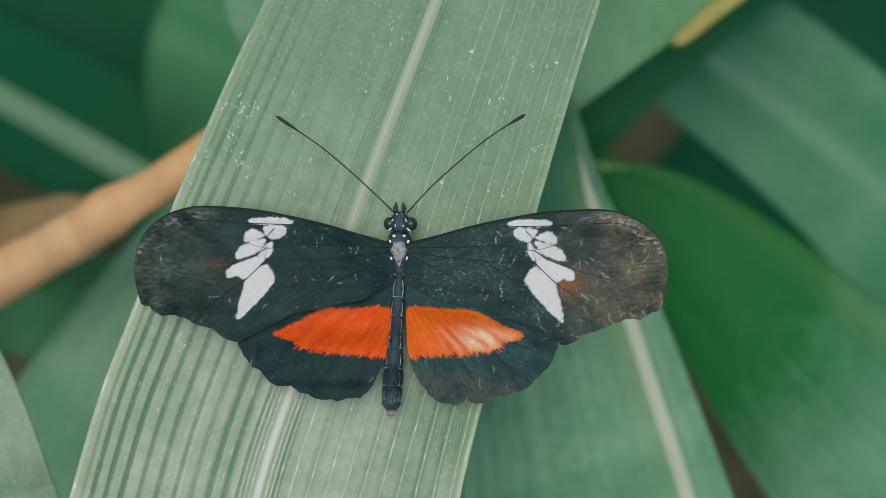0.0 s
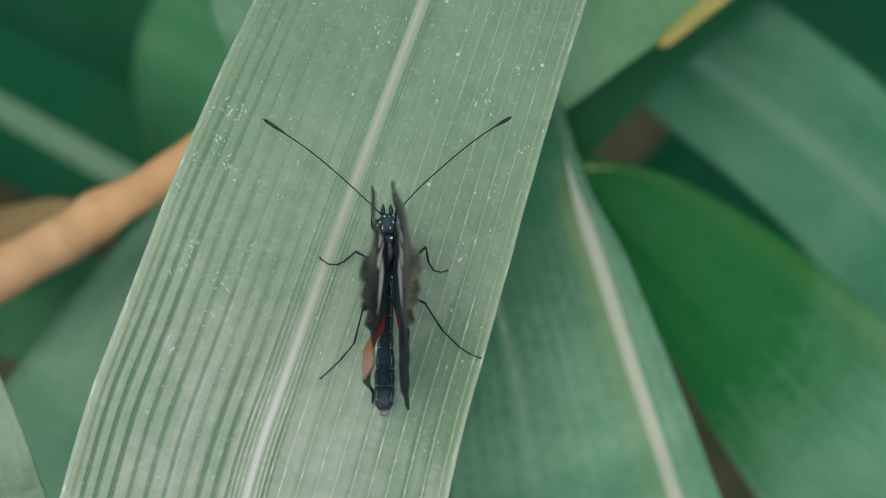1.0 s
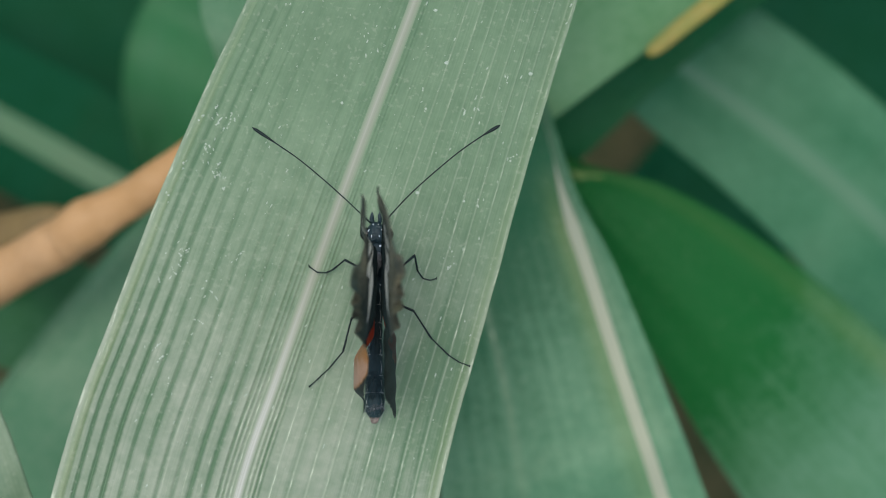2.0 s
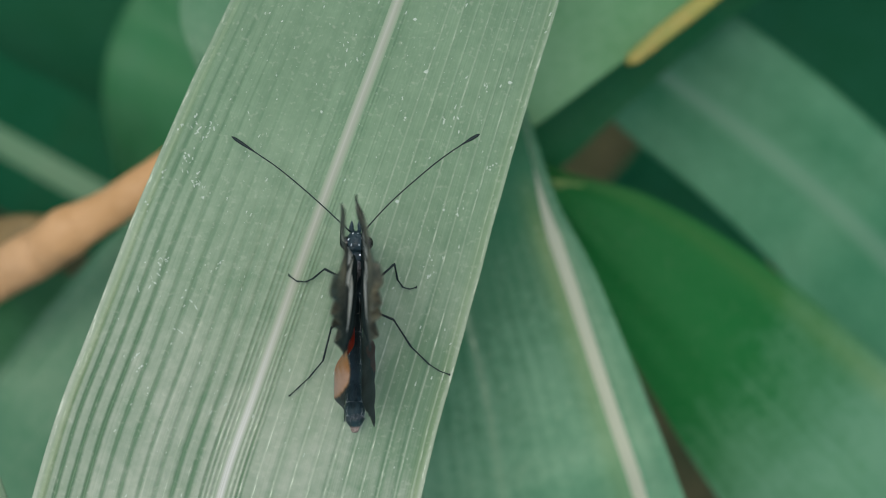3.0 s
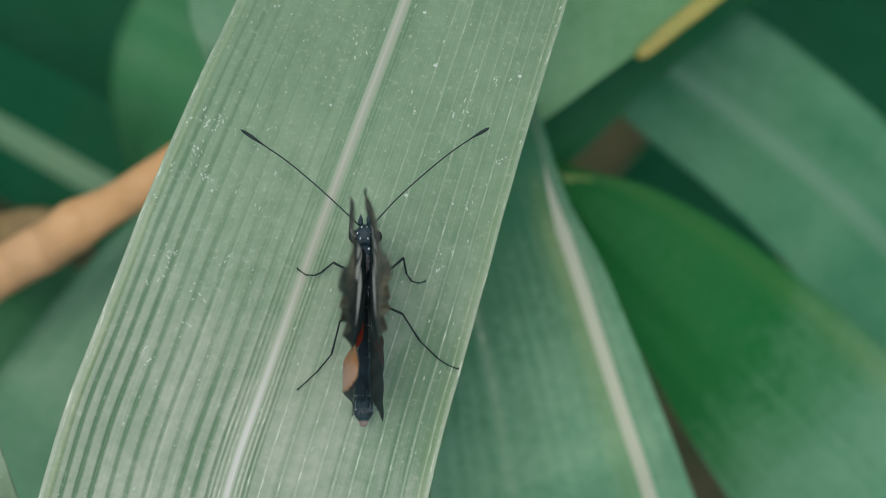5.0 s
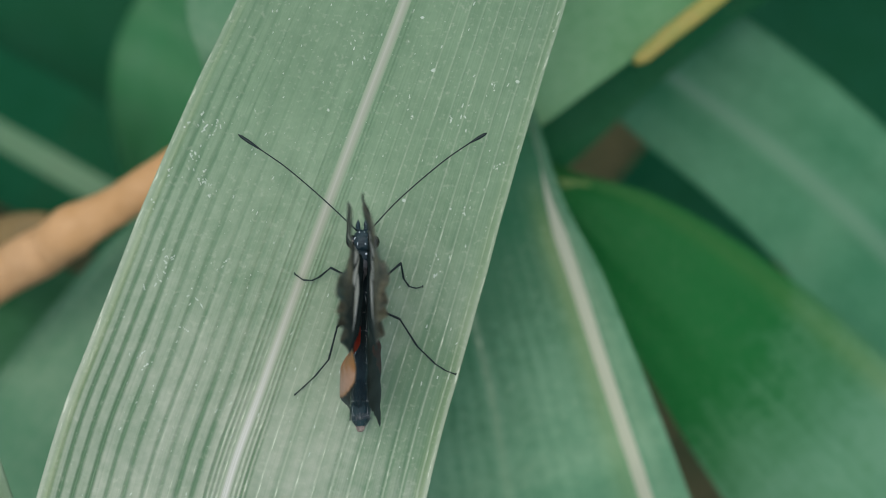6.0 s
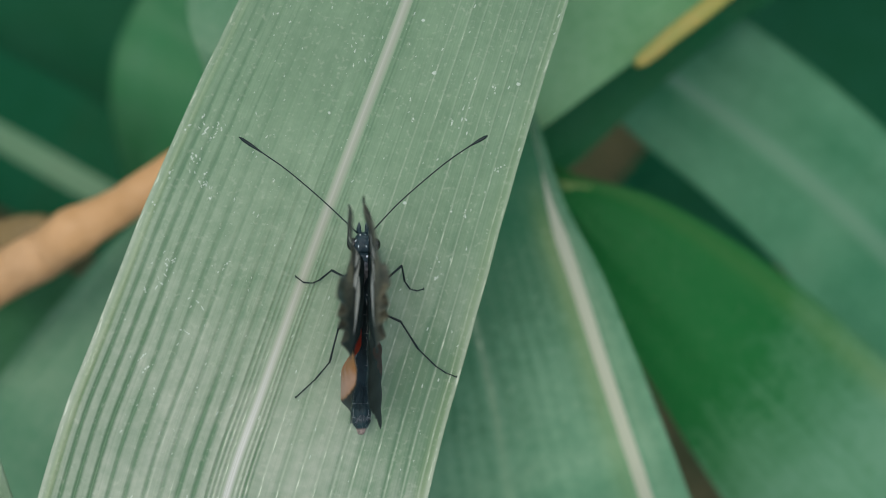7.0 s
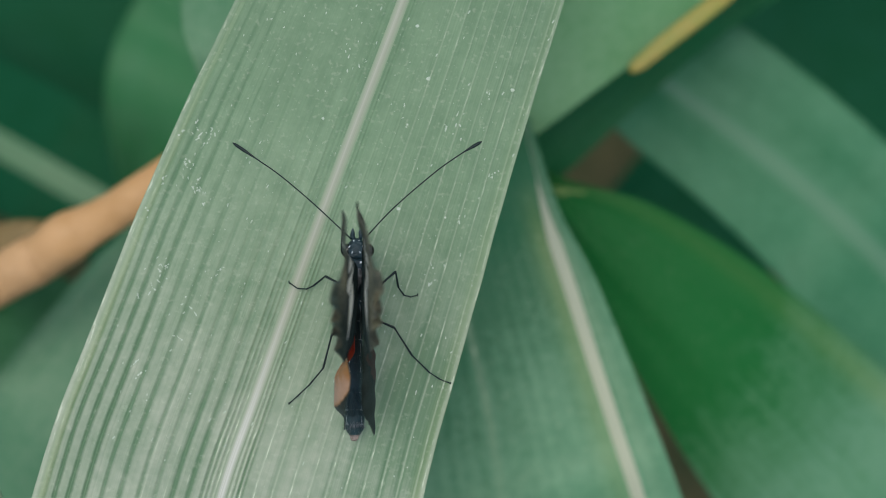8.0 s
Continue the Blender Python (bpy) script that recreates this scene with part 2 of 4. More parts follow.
# ---- leaves ----
def leaf(name, rows, material, label, rib=2.0, rib_label="", across=40, along=120, fold=0.0, arch=0.0,
         left_furrows=(), right_veins=(), wave=0.0, thick=0.35, seed=0.0, rib_material=None, grow=None, rib_ramp=None, tone=1.0, gain=(0.22, 1.0), rims=(), rib_gain=(0.05, 1.0), patches=()):
    """A long blade along a spine. rows: x, y, z, width to the left and to the right of the spine, all in mm."""
    s = spline(rows, along)
    pos, wl, wr = s[:, :3], np.maximum(s[:, 3], 0.6), np.maximum(s[:, 4], 0.6)
    pos[:, 2] = np.maximum(pos[:, 2], GROUND_Z / MM + 0.3)
    tang = np.gradient(pos, axis=0)
    tang /= np.linalg.norm(tang, axis=1)[:, None]
    side = np.cross(tang, (0, 0, 1.0))
    side /= np.linalg.norm(side, axis=1)[:, None]
    up = np.cross(side, tang)
    length = np.concatenate([[0], np.cumsum(np.linalg.norm(np.diff(pos, axis=0), axis=1))])
    c = np.linspace(-1, 1, across)
    furrow, vein, edging = np.zeros(across), np.zeros(across), np.zeros(across)
    for centre, wide, much in rims:
        edging += much * np.exp(-((c - centre) / wide) ** 2)
    for centre, wide, deep in left_furrows:
        furrow += deep * np.exp(-((c - centre) / wide) ** 2)
    for centre, wide, high in right_veins:
        vein += high * np.exp(-((c - centre) / wide) ** 2)
    top, uv, fu, ve, ag, ri = [], [], [], [], [], []
    for i in range(along):
        w = np.where(c < 0, wl[i], wr[i])
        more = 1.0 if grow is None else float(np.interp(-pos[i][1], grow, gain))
        lift = fold * np.abs(c) * w - arch * c * c * w - 0.30 * more * furrow + 0.08 * vein
        for j in range(across):
            wob = wave * bump_noise((c[j] * 1.3 + seed, length[i] / 60.0, seed), 1.0) if wave else 0.0
            edge = 1.0 + 0.006 * bump_noise((seed, length[i] / 14.0, c[j]), 1.0)
            top.append(pos[i] + side[i] * c[j] * w[j] * edge + up[i] * (lift[j] + wob))
            uv.append((0.5 + 0.5 * c[j] + seed, length[i] * MM))
        uneven = 1.0 if grow is None else np.array([1.0 + 0.45 * bump_noise((q * 9.0, length[i] / 22.0, seed + 5.0), 1.0) for q in c])
        if grow is not None:
            uneven *= more ** np.interp(c, [-0.3, -0.2, -0.11, 0.11, 0.22, 0.3, 0.45, 0.66, 0.8], [0.0, 1.8, 4.0, 4.0, 2.5, 2.2, 1.5, 0.8, 0.0]) if rib_ramp else 1.0
        # patches darken the blade locally; the strap leaf's hold painted shadow
        darkened = sum((much * np.exp(-((c - pc) / pw) ** 2 - ((pos[i][1] - py) / pl) ** 2) for pc, py, pw, pl, much in patches), np.zeros(across))
        fu.extend(furrow * more * uneven + darkened)
        fade = min(1.0, float(np.interp(-pos[i][1], rib_ramp, rib_gain)) / rib_gain[1]) if rib_ramp else 1.0
        ri.extend(edging * fade * (1.0 if grow is None else 0.2 + 0.8 * more))
        ag.extend([0.0 if grow is None else tone * (more - 0.65)] * across)
        ve.extend(vein * (0.35 + 0.65 * more) * uneven)
    top = np.array(top)
    under = top - np.repeat(up, across, axis=0) * thick
    n = len(top)
    faces = grid_faces(along, across, 0, True) + grid_faces(along, across, n)
    for i in range(along - 1):
        a, b = i * across, (i + 1) * across
        faces.append((a, a + n, b + n, b)[::-1])
        a, b = a + across - 1, b + across - 1
        faces.append((a, b, b + n, a + n)[::-1])
    for j in range(across - 1):
        faces.append((j, j + 1, j + 1 + n, j + n)[::-1])
        k = (along - 1) * across + j
        faces.append((k, k + n, k + 1 + n, k + 1)[::-1])
    thing = new(name)
    blade = mesh_object("blade", np.vstack([top, under]) * MM, faces, material, thing)
    uv_from(blade.data, uv + uv)
    float_attribute(blade.data, "furrow", fu + fu)
    float_attribute(blade.data, "vein", ve + ve)
    float_attribute(blade.data, "tone", ag + ag)
    float_attribute(blade.data, "rim", ri + ri)
    if rib:
        k = 13
        rv, ruv, flank = [], [], []
        paler = [0.0 if grow is None else float(np.interp(-q[1], grow, gain)) - 0.65 for q in pos]
        for i in range(along):
            r = rib * min(1.0, 0.25 + (wl[i] + wr[i]) / 40.0)
            if rib_ramp:
                r *= float(np.interp(-pos[i][1], rib_ramp, rib_gain))
            for j in range(k):
                a = -1 + 2 * j / (k - 1)
                h = (0.04 * rib + 0.05) * (1 - a * a) ** 0.8 - 0.02 + fold * abs(a) * r * 0.5
                if wave:
                    place = a * r * 0.5 / (wl[i] if a < 0 else wr[i])
                    h += wave * bump_noise((place * 1.3 + seed, length[i] / 60.0, seed), 1.0) + 0.03
                rv.append(pos[i] + side[i] * a * r * 0.5 + up[i] * h)
                ruv.append((0.5 + a * r * 0.01, length[i] * MM))
                flank.append(abs(a))
        midrib = mesh_object("midrib", np.array(rv) * MM, grid_faces(along, k, 0, True), rib_material or M_RIB, thing,
                             label=rib_label or "pale raised midrib")
        uv_from(midrib.data, ruv)
        float_attribute(midrib.data, "flank", flank)
        float_attribute(midrib.data, "tone", np.repeat(paler, k))
    tagged(thing, label, "leaf")
    return thing


ground = mesh_object("ground", [(-200, -200, GROUND_Z), (200, -200, GROUND_Z), (200, 200, GROUND_Z), (-200, 200, GROUND_Z)],
                     [(0, 1, 2, 3)], M_SOIL)
tagged(ground, "dark soil with brown leaf litter under the plants", "ground", kind="structure")

# furrows beside the spine on one half, fine raised veins on the other: place across (1 is the margin), width, depth
furrows = [(0.935, 0.007, 0.7), (0.885, 0.011, 1.0), (0.81, 0.012, 1.1), (0.725, 0.012, 1.15), (0.63, 0.011, 1.05), (0.535, 0.012, 1.1),
           (0.44, 0.011, 0.9), (0.35, 0.012, 0.85), (0.26, 0.014, 1.2), (0.175, 0.015, 1.25), (0.105, 0.010, 1.0)]
furrows = [(a, w, d * (1.0 if a > 0.65 else 0.7)) for a, w, d in furrows]
furrows += [(a + 0.022, 0.02, 0.16 * d) for a, w, d in furrows[1:10]]
furrows += [(0.052, 0.005, 0.4), (0.078, 0.005, 0.5), (-0.055, 0.006, 0.5), (-0.078, 0.006, 0.7), (-0.1, 0.006, 0.5)]
furrows += [(-0.155 - 0.088 * k, 0.018, (0.12, 0.3, 0.2)[k % 3] + 0.03 * k) for k in range(9)]
veins = [(-0.112 - 0.044 * k, 0.0045 if k % 2 else 0.004, 0.62 if k % 2 else 0.14) for k in range(20)] + [(0.988, 0.014, 0.6), (-0.990, 0.012, 0.7)]
veins += [(0.955, 0.012, 0.25), (0.42, 0.006, 0.25), (0.30, 0.006, 0.3), (0.2, 0.006, 0.3), (0.12, 0.006, 0.4), (0.04, 0.006, 0.9), (0.064, 0.006, 0.9), (0.092, 0.006, 0.9), (-0.045, 0.006, 0.7), (-0.066, 0.005, 0.9), (-0.09, 0.004, 0.7)]
# the ramp turns the blade paler and greyer towards its lower end
leaf("long_leaf", [(29.0, 191.2, -120, 1.3, 1.3), (14.7, 110.9, -45, 14.6, 14.6), (5.6, 73.5, -14, 19.0, 19.0), (-1.1, 51.2, -3, 20.9, 20.9), (-7.4, 32.7, 0, 21.7, 21.8), (-14.0, 15.0, 0, 23.2, 23.4), (-20.0, -1.5, 0, 24.7, 24.4), (-26.1, -18.8, 0, 26.1, 24.9), (-30.9, -33.1, 0, 27.4, 25.4), (-36.9, -56.3, -2, 25.8, 25.8), (-57.0, -110.1, -50, 27.8, 27.8), (-104.4, -229.4, -190, 23.6, 23.6), (-226.8, -525.8, -600, 19.6, 19.6)],
     M_LEAF, "broad pale green ribbed grass leaf under the butterfly", rib=2.0, rib_ramp=(8, 36), rib_gain=(0.92, 0.85), across=440, along=230, arch=0.05, rims=[(0.95, 0.02, 0.8), (-0.965, 0.035, 0.55)], patches=[(-0.84, -9, 0.12, 5, 0.9), (-0.75, -17, 0.26, 14, 0.45), (-0.93, -17, 0.06, 9, 0.5), (-0.76, -7, 0.014, 5, 0.9), (-0.66, -12, 0.012, 4, 0.5)],
     left_furrows=furrows, right_veins=veins, wave=0.5, seed=0.0, grow=(-28, 25), gain=(0.15, 1.0))

# reversed ramp and patches paint the long leaf's shadow on the upper left
leaf("shaded_leaf", [(11.5, 50.8, -132, 1.6, 24.0), (16.2, 26.6, -88, 1.8, 29.9), (19.8, 10.1, -79, 2.9, 33.4), (24.5, -4.3, -77, 5.3, 35.3), (29.2, -18.7, -77, 6.6, 37.0), (33.8, -32.5, -77, 7.5, 40.5), (38.8, -46.9, -79, 8.2, 44.0), (50.9, -81.2, -99, 10.8, 42.0), (90.4, -175.0, -242, 16.1, 34.0), (151.3, -321.2, -480, 19.4, 30.5), (183.3, -404.9, -600, 13.1, 13.1)],
     M_LEAF_MID, "green strap leaf with a broad cream midrib", rib=2.65, rib_material=M_RIB_CREAM, rib_ramp=(-17, -4), rims=[(0.055, 0.05, 0.9), (0.11, 0.06, 0.3)], grow=(-15, 50), gain=(1.0, 0.3), tone=-1.0, across=110, along=120, fold=-0.06,
     left_furrows=[(0.15 + 0.075 * k, 0.018, 0.5) for k in range(11)], right_veins=[(0.60, 0.022, 0.6), (-0.4, 0.3, 0.25)], patches=[(0.55, 8, 0.5, 20, 0.9), (0.9, -8, 0.3, 14, 0.5), (0.0, 20, 0.5, 12, 0.9)], wave=0.3, seed=3.1)
crossing = leaf("crossing_leaf", [(-42.9, 0.1, -140, 1.4, 1.4), (-23.3, 14.1, -116, 13.9, 10.1), (-2.9, 28.3, -100, 19.2, 13.4), (11.4, 39.2, -96, 21.3, 14.4), (25.6, 50.4, -96, 21.9, 14.9), (40.3, 61.9, -100, 22.2, 15.6), (67.9, 84.9, -116, 22.8, 16.5), (131.7, 140.5, -200, 24.2, 17.7), (277.8, 271.3, -440, 23.5, 20.8), (381.1, 359.8, -600, 13.1, 13.1)],
     M_LEAF_LIGHT, "mid green leaf with a yellowing margin", rib=0, wave=1.0, seed=5.2)
leaf("slanting_leaf", [(29.7, 84.5, -218, 10.1, 10.1), (44.5, 66.3, -200, 21.0, 16.0), (60.4, 50.6, -188, 24.3, 19.0), (84.8, 32.5, -186, 24.6, 21.0), (103.5, 17.2, -186, 24.1, 22.8), (121.5, 0.9, -188, 24.3, 25.0), (161.6, -32.9, -210, 24.8, 26.5), (256.0, -100.9, -319, 23.2, 23.2), (436.6, -202.3, -600, 16.3, 16.3)],
     M_LEAF_BLUE, "broad blue-green leaf with a pale midrib", rib=7.0, fold=0.06, wave=0.6, seed=7.7, rib_material=M_RIB_GREEN, rib_ramp=(-66, -30), rib_gain=(0.2, 1.0),
     # no grooves here: two wide entries paint the blade's shaded bands
     left_furrows=[(0.32, 0.2, 0.5), (-0.5, 0.3, 0.35)], grow=(-50, 5), gain=(1.0, 0.2), tone=0.0)
# tone ramp: slanting leaf's shadow and the lower gloss, put into the colour
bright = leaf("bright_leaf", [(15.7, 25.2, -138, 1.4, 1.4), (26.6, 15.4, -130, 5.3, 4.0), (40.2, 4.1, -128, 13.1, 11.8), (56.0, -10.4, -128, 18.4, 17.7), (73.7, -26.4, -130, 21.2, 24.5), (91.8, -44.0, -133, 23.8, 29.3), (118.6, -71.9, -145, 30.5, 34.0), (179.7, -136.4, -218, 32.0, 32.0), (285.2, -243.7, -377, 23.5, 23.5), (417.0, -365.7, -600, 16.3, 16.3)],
     # the rim band paints the light caught by the upper margin
     M_LEAF_DEEP, "wide bright green leaf curling at its margin", rib=0, arch=0.25, wave=2.0, seed=9.4, rims=[(-0.80, 0.15, 0.55)], grow=(18, 46), tone=2.6)
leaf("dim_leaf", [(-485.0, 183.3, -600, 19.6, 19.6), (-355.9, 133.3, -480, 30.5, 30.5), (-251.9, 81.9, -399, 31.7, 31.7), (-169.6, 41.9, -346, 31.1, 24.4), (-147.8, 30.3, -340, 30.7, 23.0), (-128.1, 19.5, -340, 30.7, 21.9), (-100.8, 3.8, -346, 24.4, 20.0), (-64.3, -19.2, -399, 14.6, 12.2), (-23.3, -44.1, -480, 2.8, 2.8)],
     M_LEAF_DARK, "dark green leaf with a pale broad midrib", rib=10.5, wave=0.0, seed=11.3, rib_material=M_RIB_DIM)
leaf("hanging_leaf", [(-60.1, 281.4, -600, 19.6, 19.6), (-73.2, 194.3, -480, 30.5, 30.5), (-80.2, 104.7, -315, 27.2, 26.1), (-93.7, 74.9, -298, 23.2, 24.2), (-103.8, 54.7, -298, 16.2, 20.2), (-114.7, 37.8, -315, 8.4, 12.5), (-126.3, 24.6, -346, 1.8, 1.8)],
     M_LEAF_HAZE, "short green leaf hanging behind the long leaf", rib=0, wave=2.0, seed=13.3)
leaf("pale_leaf", [(-7.8, 307.5, -600, 19.6, 19.6), (-28.6, 167.0, -290, 15.9, 15.9), (-33.4, 86.2, -116, 11.4, 11.4), (-39.4, 62.0, -87, 10.3, 11.5), (-43.1, 47.0, -80, 8.9, 9.6), (-45.5, 37.1, -81, 6.7, 4.3), (-48.2, 31.4, -90, 3.5, 1.7), (-52.2, 27.3, -109, 1.0, 1.0)],
     M_LEAF_GREY, "pale green leaf tip behind the long leaf", rib=0, wave=1.0, seed=15.3)
leaf("lower_leaf", [(-39.8, 46.4, -240, 1.4, 1.4), (-54.2, 23.1, -180, 10.7, 7.7), (-66.9, 5.7, -144, 20.7, 8.6), (-78.1, -6.4, -128, 30.3, 6.8), (-91.4, -23.3, -124, 33.8, 6.5), (-107.1, -42.0, -128, 34.2, 6.6), (-149.5, -83.2, -170, 35.7, 8.9), (-283.9, -190.8, -380, 33.0, 14.1), (-426.2, -303.6, -600, 16.3, 16.3)],
     M_LEAF_GREY, "smooth grey-green leaf below the long leaf", rib=0, wave=1.5, seed=17.3)
leaf("low_leaf", [(-82.0, -21.5, -246, 1.4, 1.4), (-93.4, -22.2, -210, 9.9, 8.3), (-108.7, -18.6, -188, 18.0, 14.1), (-123.5, -14.4, -181, 19.2, 16.9), (-150.9, -7.7, -188, 20.4, 18.8), (-228.0, 4.0, -276, 21.2, 21.2), (-439.2, 26.5, -600, 13.1, 13.1)],
     M_LEAF_DEEP, "green leaf low among the others", rib=0, wave=1.5, seed=19.3)
leaf("edge_leaf", [(-105.1, 3.1, -50, 0.8, 0.8), (-90.1, -8.0, -28, 3.6, 3.6), (-80.8, -19.3, -18, 6.2, 5.7), (-76.0, -29.3, -16, 7.0, 6.5), (-72.6, -39.5, -16, 7.3, 7.0), (-69.7, -58.6, -25, 8.0, 8.0), (-87.7, -123.0, -120, 10.3, 10.3), (-210.5, -352.6, -600, 13.1, 13.1)],
     M_LEAF, "pale green narrow leaf beside the long leaf", rib=0, wave=1.0, seed=21.3)
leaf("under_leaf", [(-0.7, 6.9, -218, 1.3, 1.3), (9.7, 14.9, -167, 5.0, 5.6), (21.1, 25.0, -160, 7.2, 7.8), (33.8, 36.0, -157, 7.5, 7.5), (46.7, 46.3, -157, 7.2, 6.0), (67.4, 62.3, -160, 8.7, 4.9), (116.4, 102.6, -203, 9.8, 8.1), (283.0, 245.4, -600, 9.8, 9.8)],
     M_LEAF_SHADE, "leaf under the yellowing margin, shade put into its dark green", rib=0, wave=1.0, seed=27.3)
# two filler leaves, added and coloured so the gaps read as deep shade
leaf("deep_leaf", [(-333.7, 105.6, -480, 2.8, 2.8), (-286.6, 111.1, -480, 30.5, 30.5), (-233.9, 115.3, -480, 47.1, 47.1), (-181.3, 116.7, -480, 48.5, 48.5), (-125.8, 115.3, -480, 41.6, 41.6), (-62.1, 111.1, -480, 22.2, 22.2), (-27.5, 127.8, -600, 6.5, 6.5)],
     M_LEAF_DARK, "added dark leaf, deep shade put into its green", rib=0, wave=3.0, seed=23.3)
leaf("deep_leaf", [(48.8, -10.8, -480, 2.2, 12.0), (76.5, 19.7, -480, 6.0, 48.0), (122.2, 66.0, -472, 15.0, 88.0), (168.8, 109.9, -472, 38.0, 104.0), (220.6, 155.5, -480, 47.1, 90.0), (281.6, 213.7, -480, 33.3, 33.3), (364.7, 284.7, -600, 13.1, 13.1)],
     M_LEAF_DARK, "added dark leaf, deep shade put into its green", rib=0, wave=3.0, seed=25.3)


def dust(seed, count):
    """Pale flakes and scratches lying on the long leaf, as one scatter."""
    rnd = random.Random(seed)
    v, f = [], []

    def flake(x, y, length, wide, turn, z=0.25):
        k = len(v)
        n = 6
        for j in range(n):
            a = 2 * math.pi * j / n
            r = rnd.uniform(0.7, 1.25)
            u, w = length * r * math.cos(a), wide * r * math.sin(a)
            v.append((x + u * math.cos(turn) - w * math.sin(turn), y + u * math.sin(turn) + w * math.cos(turn), z))
        v.append((x, y, z + 0.08))
        for j in range(n):
            f.append((k + j, k + (j + 1) % n, k + n))

    for x, y, r in ((-2.4, 25.6, 0.36), (9.3, 24.2, 0.30), (-5.3, 19.2, 0.2), (-17.0, 20.0, 0.22), (0.1, 6.4, 0.18), (-6.4, 7.5, 0.3), (-4.0, 33.0, 0.25)):
        flake(x, y, r, r * 0.9, 0)
    for _ in range(count):
        y = rnd.uniform(-36, 36)
        s = rnd.uniform(-0.96, 0.96)
        x = -18.9 + (y + 1.5) * 0.345 + s * (24.5 - 0.05 * y)
        big = rnd.random() ** 4
        flake(x, y, 0.06 + 0.30 * big, 0.04 + 0.06 * big, rnd.gauss(1.24, 0.25))
    for x, y, n in ((-34, 17.5, 8), (-36, 13, 7), (-34, 9.5, 9), (-39, -1, 6), (-40, -3, 5), (-36, -6, 5), (-13, 28, 5), (-6, 21, 4), (-2, -1, 6), (2, 19, 5)):
        for _ in range(n):
            flake(x + rnd.gauss(0, 0.7), y + rnd.gauss(0, 1.0), rnd.uniform(0.10, 0.42), rnd.uniform(0.05, 0.14), rnd.uniform(0.4, 2.4))
    for x, y, long in ((-33.5, 16.3, 2.2), (-36.1, 13.1, 1.2), (-37.3, 17.6, 1.0), (-34.7, 19.3, 1.0), (-39.8, 10.6, 1.4), (-35.0, 10.2, 1.6), (-41.5, 6.4, 1.0),
                       (-39.4, -1.4, 1.4), (-40.2, -4.3, 1.2), (-31.6, -2.5, 2.0), (-42.6, -5.2, 0.9), (-36.2, -11.3, 1.8), (-43.5, -14.6, 1.2), (-42.6, -16.1, 1.3),
                       (-35.1, -18.8, 1.2), (-41.5, -19.3, 1.0), (5.9, 23.1, 1.4), (0.1, 18.6, 1.7), (2.0, 5.5, 1.0), (6.5, 12.0, 1.3)):
        turn, bend = rnd.uniform(0.5, 2.2), rnd.uniform(-0.8, 0.8)
        for _ in range(int(long * 5)):
            if rnd.random() < 0.72:
                flake(x + rnd.gauss(0, 0.1), y + rnd.gauss(0, 0.1), rnd.uniform(0.08, 0.26), rnd.uniform(0.05, 0.16), turn + rnd.gauss(0, 0.5))
            x, y, turn = x + 0.26 * math.cos(turn), y + 0.26 * math.sin(turn), turn + bend * 0.26 + rnd.gauss(0, 0.25)
    ob = mesh_object("dust", np.array(v) * MM, f, M_SPECK, None, smooth=False)
    mod = ob.modifiers.new("cling", 'SHRINKWRAP')
    mod.target = bpy.data.objects["blade"]
    mod.wrap_method, mod.use_project_z, mod.use_negative_direction, mod.use_positive_direction = 'PROJECT', True, True, True
    mod.offset = 0.00004
    tagged(ob, "pale dust flakes and scratches on the long leaf", "dust", kind="stuff")


dust(8, 420)


def strip(name, rows, material, parent, label, thick=0.3, sides=14, lump=0.0, seed=0.0):
    """A flattened rounded band along a spine: x, y, z and half-widths in mm."""
    q = spline(rows, 70)
    v, f = tube(q[:, :3], (q[:, 3] + q[:, 4]) / 2, sides)
    v = np.array(v)
    axis = np.repeat(q[:, :3], sides, axis=0)
    for k in range(len(v)):
        g = lump * bump_noise((axis[k][0] / 9.0, axis[k][1] / 9.0, (v[k] - axis[k])[2] / 4.0 + seed), 1.0, 3)
        v[k] = axis[k] + (v[k] - axis[k]) * np.array((1, 1, thick)) * (1 + g)
    v[:, 2] = np.maximum(v[:, 2], GROUND_Z / MM)
    return mesh_object(name, v * MM, f, material, parent, label=label)


strip("margin", [(38.4, 40.2, -94, 0.5, 0.5), (39.0, 40.7, -92, 1.3, 1.3), (40.8, 42.1, -92, 1.6, 1.6), (45.7, 46.2, -92, 1.8, 1.8), (51.3, 50.6, -92, 1.9, 1.9), (58.7, 56.6, -94, 1.8, 1.8), (73.1, 68.0, -100, 0.7, 0.7)],
      M_YELLOW, crossing, "yellowed margin")
# this strip carries the bright leaf's edge highlight as colour
strip("margin", [(25.2, 17.6, -129, 0.4, 0.4), (30.0, 15.8, -130, 1.6, 1.6), (37.9, 13.3, -130, 2.5, 2.5), (47.2, 9.7, -130, 2.8, 2.8), (59.4, 4.3, -132, 2.4, 2.4), (71.7, -2.0, -133, 1.2, 1.2), (82.4, -7.9, -133, 0.4, 0.4)],
      M_MARGIN, bright, "yellow-green curled margin, edge highlight put into its colour", 0.12)
dry = new("dry_leaf")
tagged(dry, "rolled tan dry leaf lying behind the long leaf", "leaf")
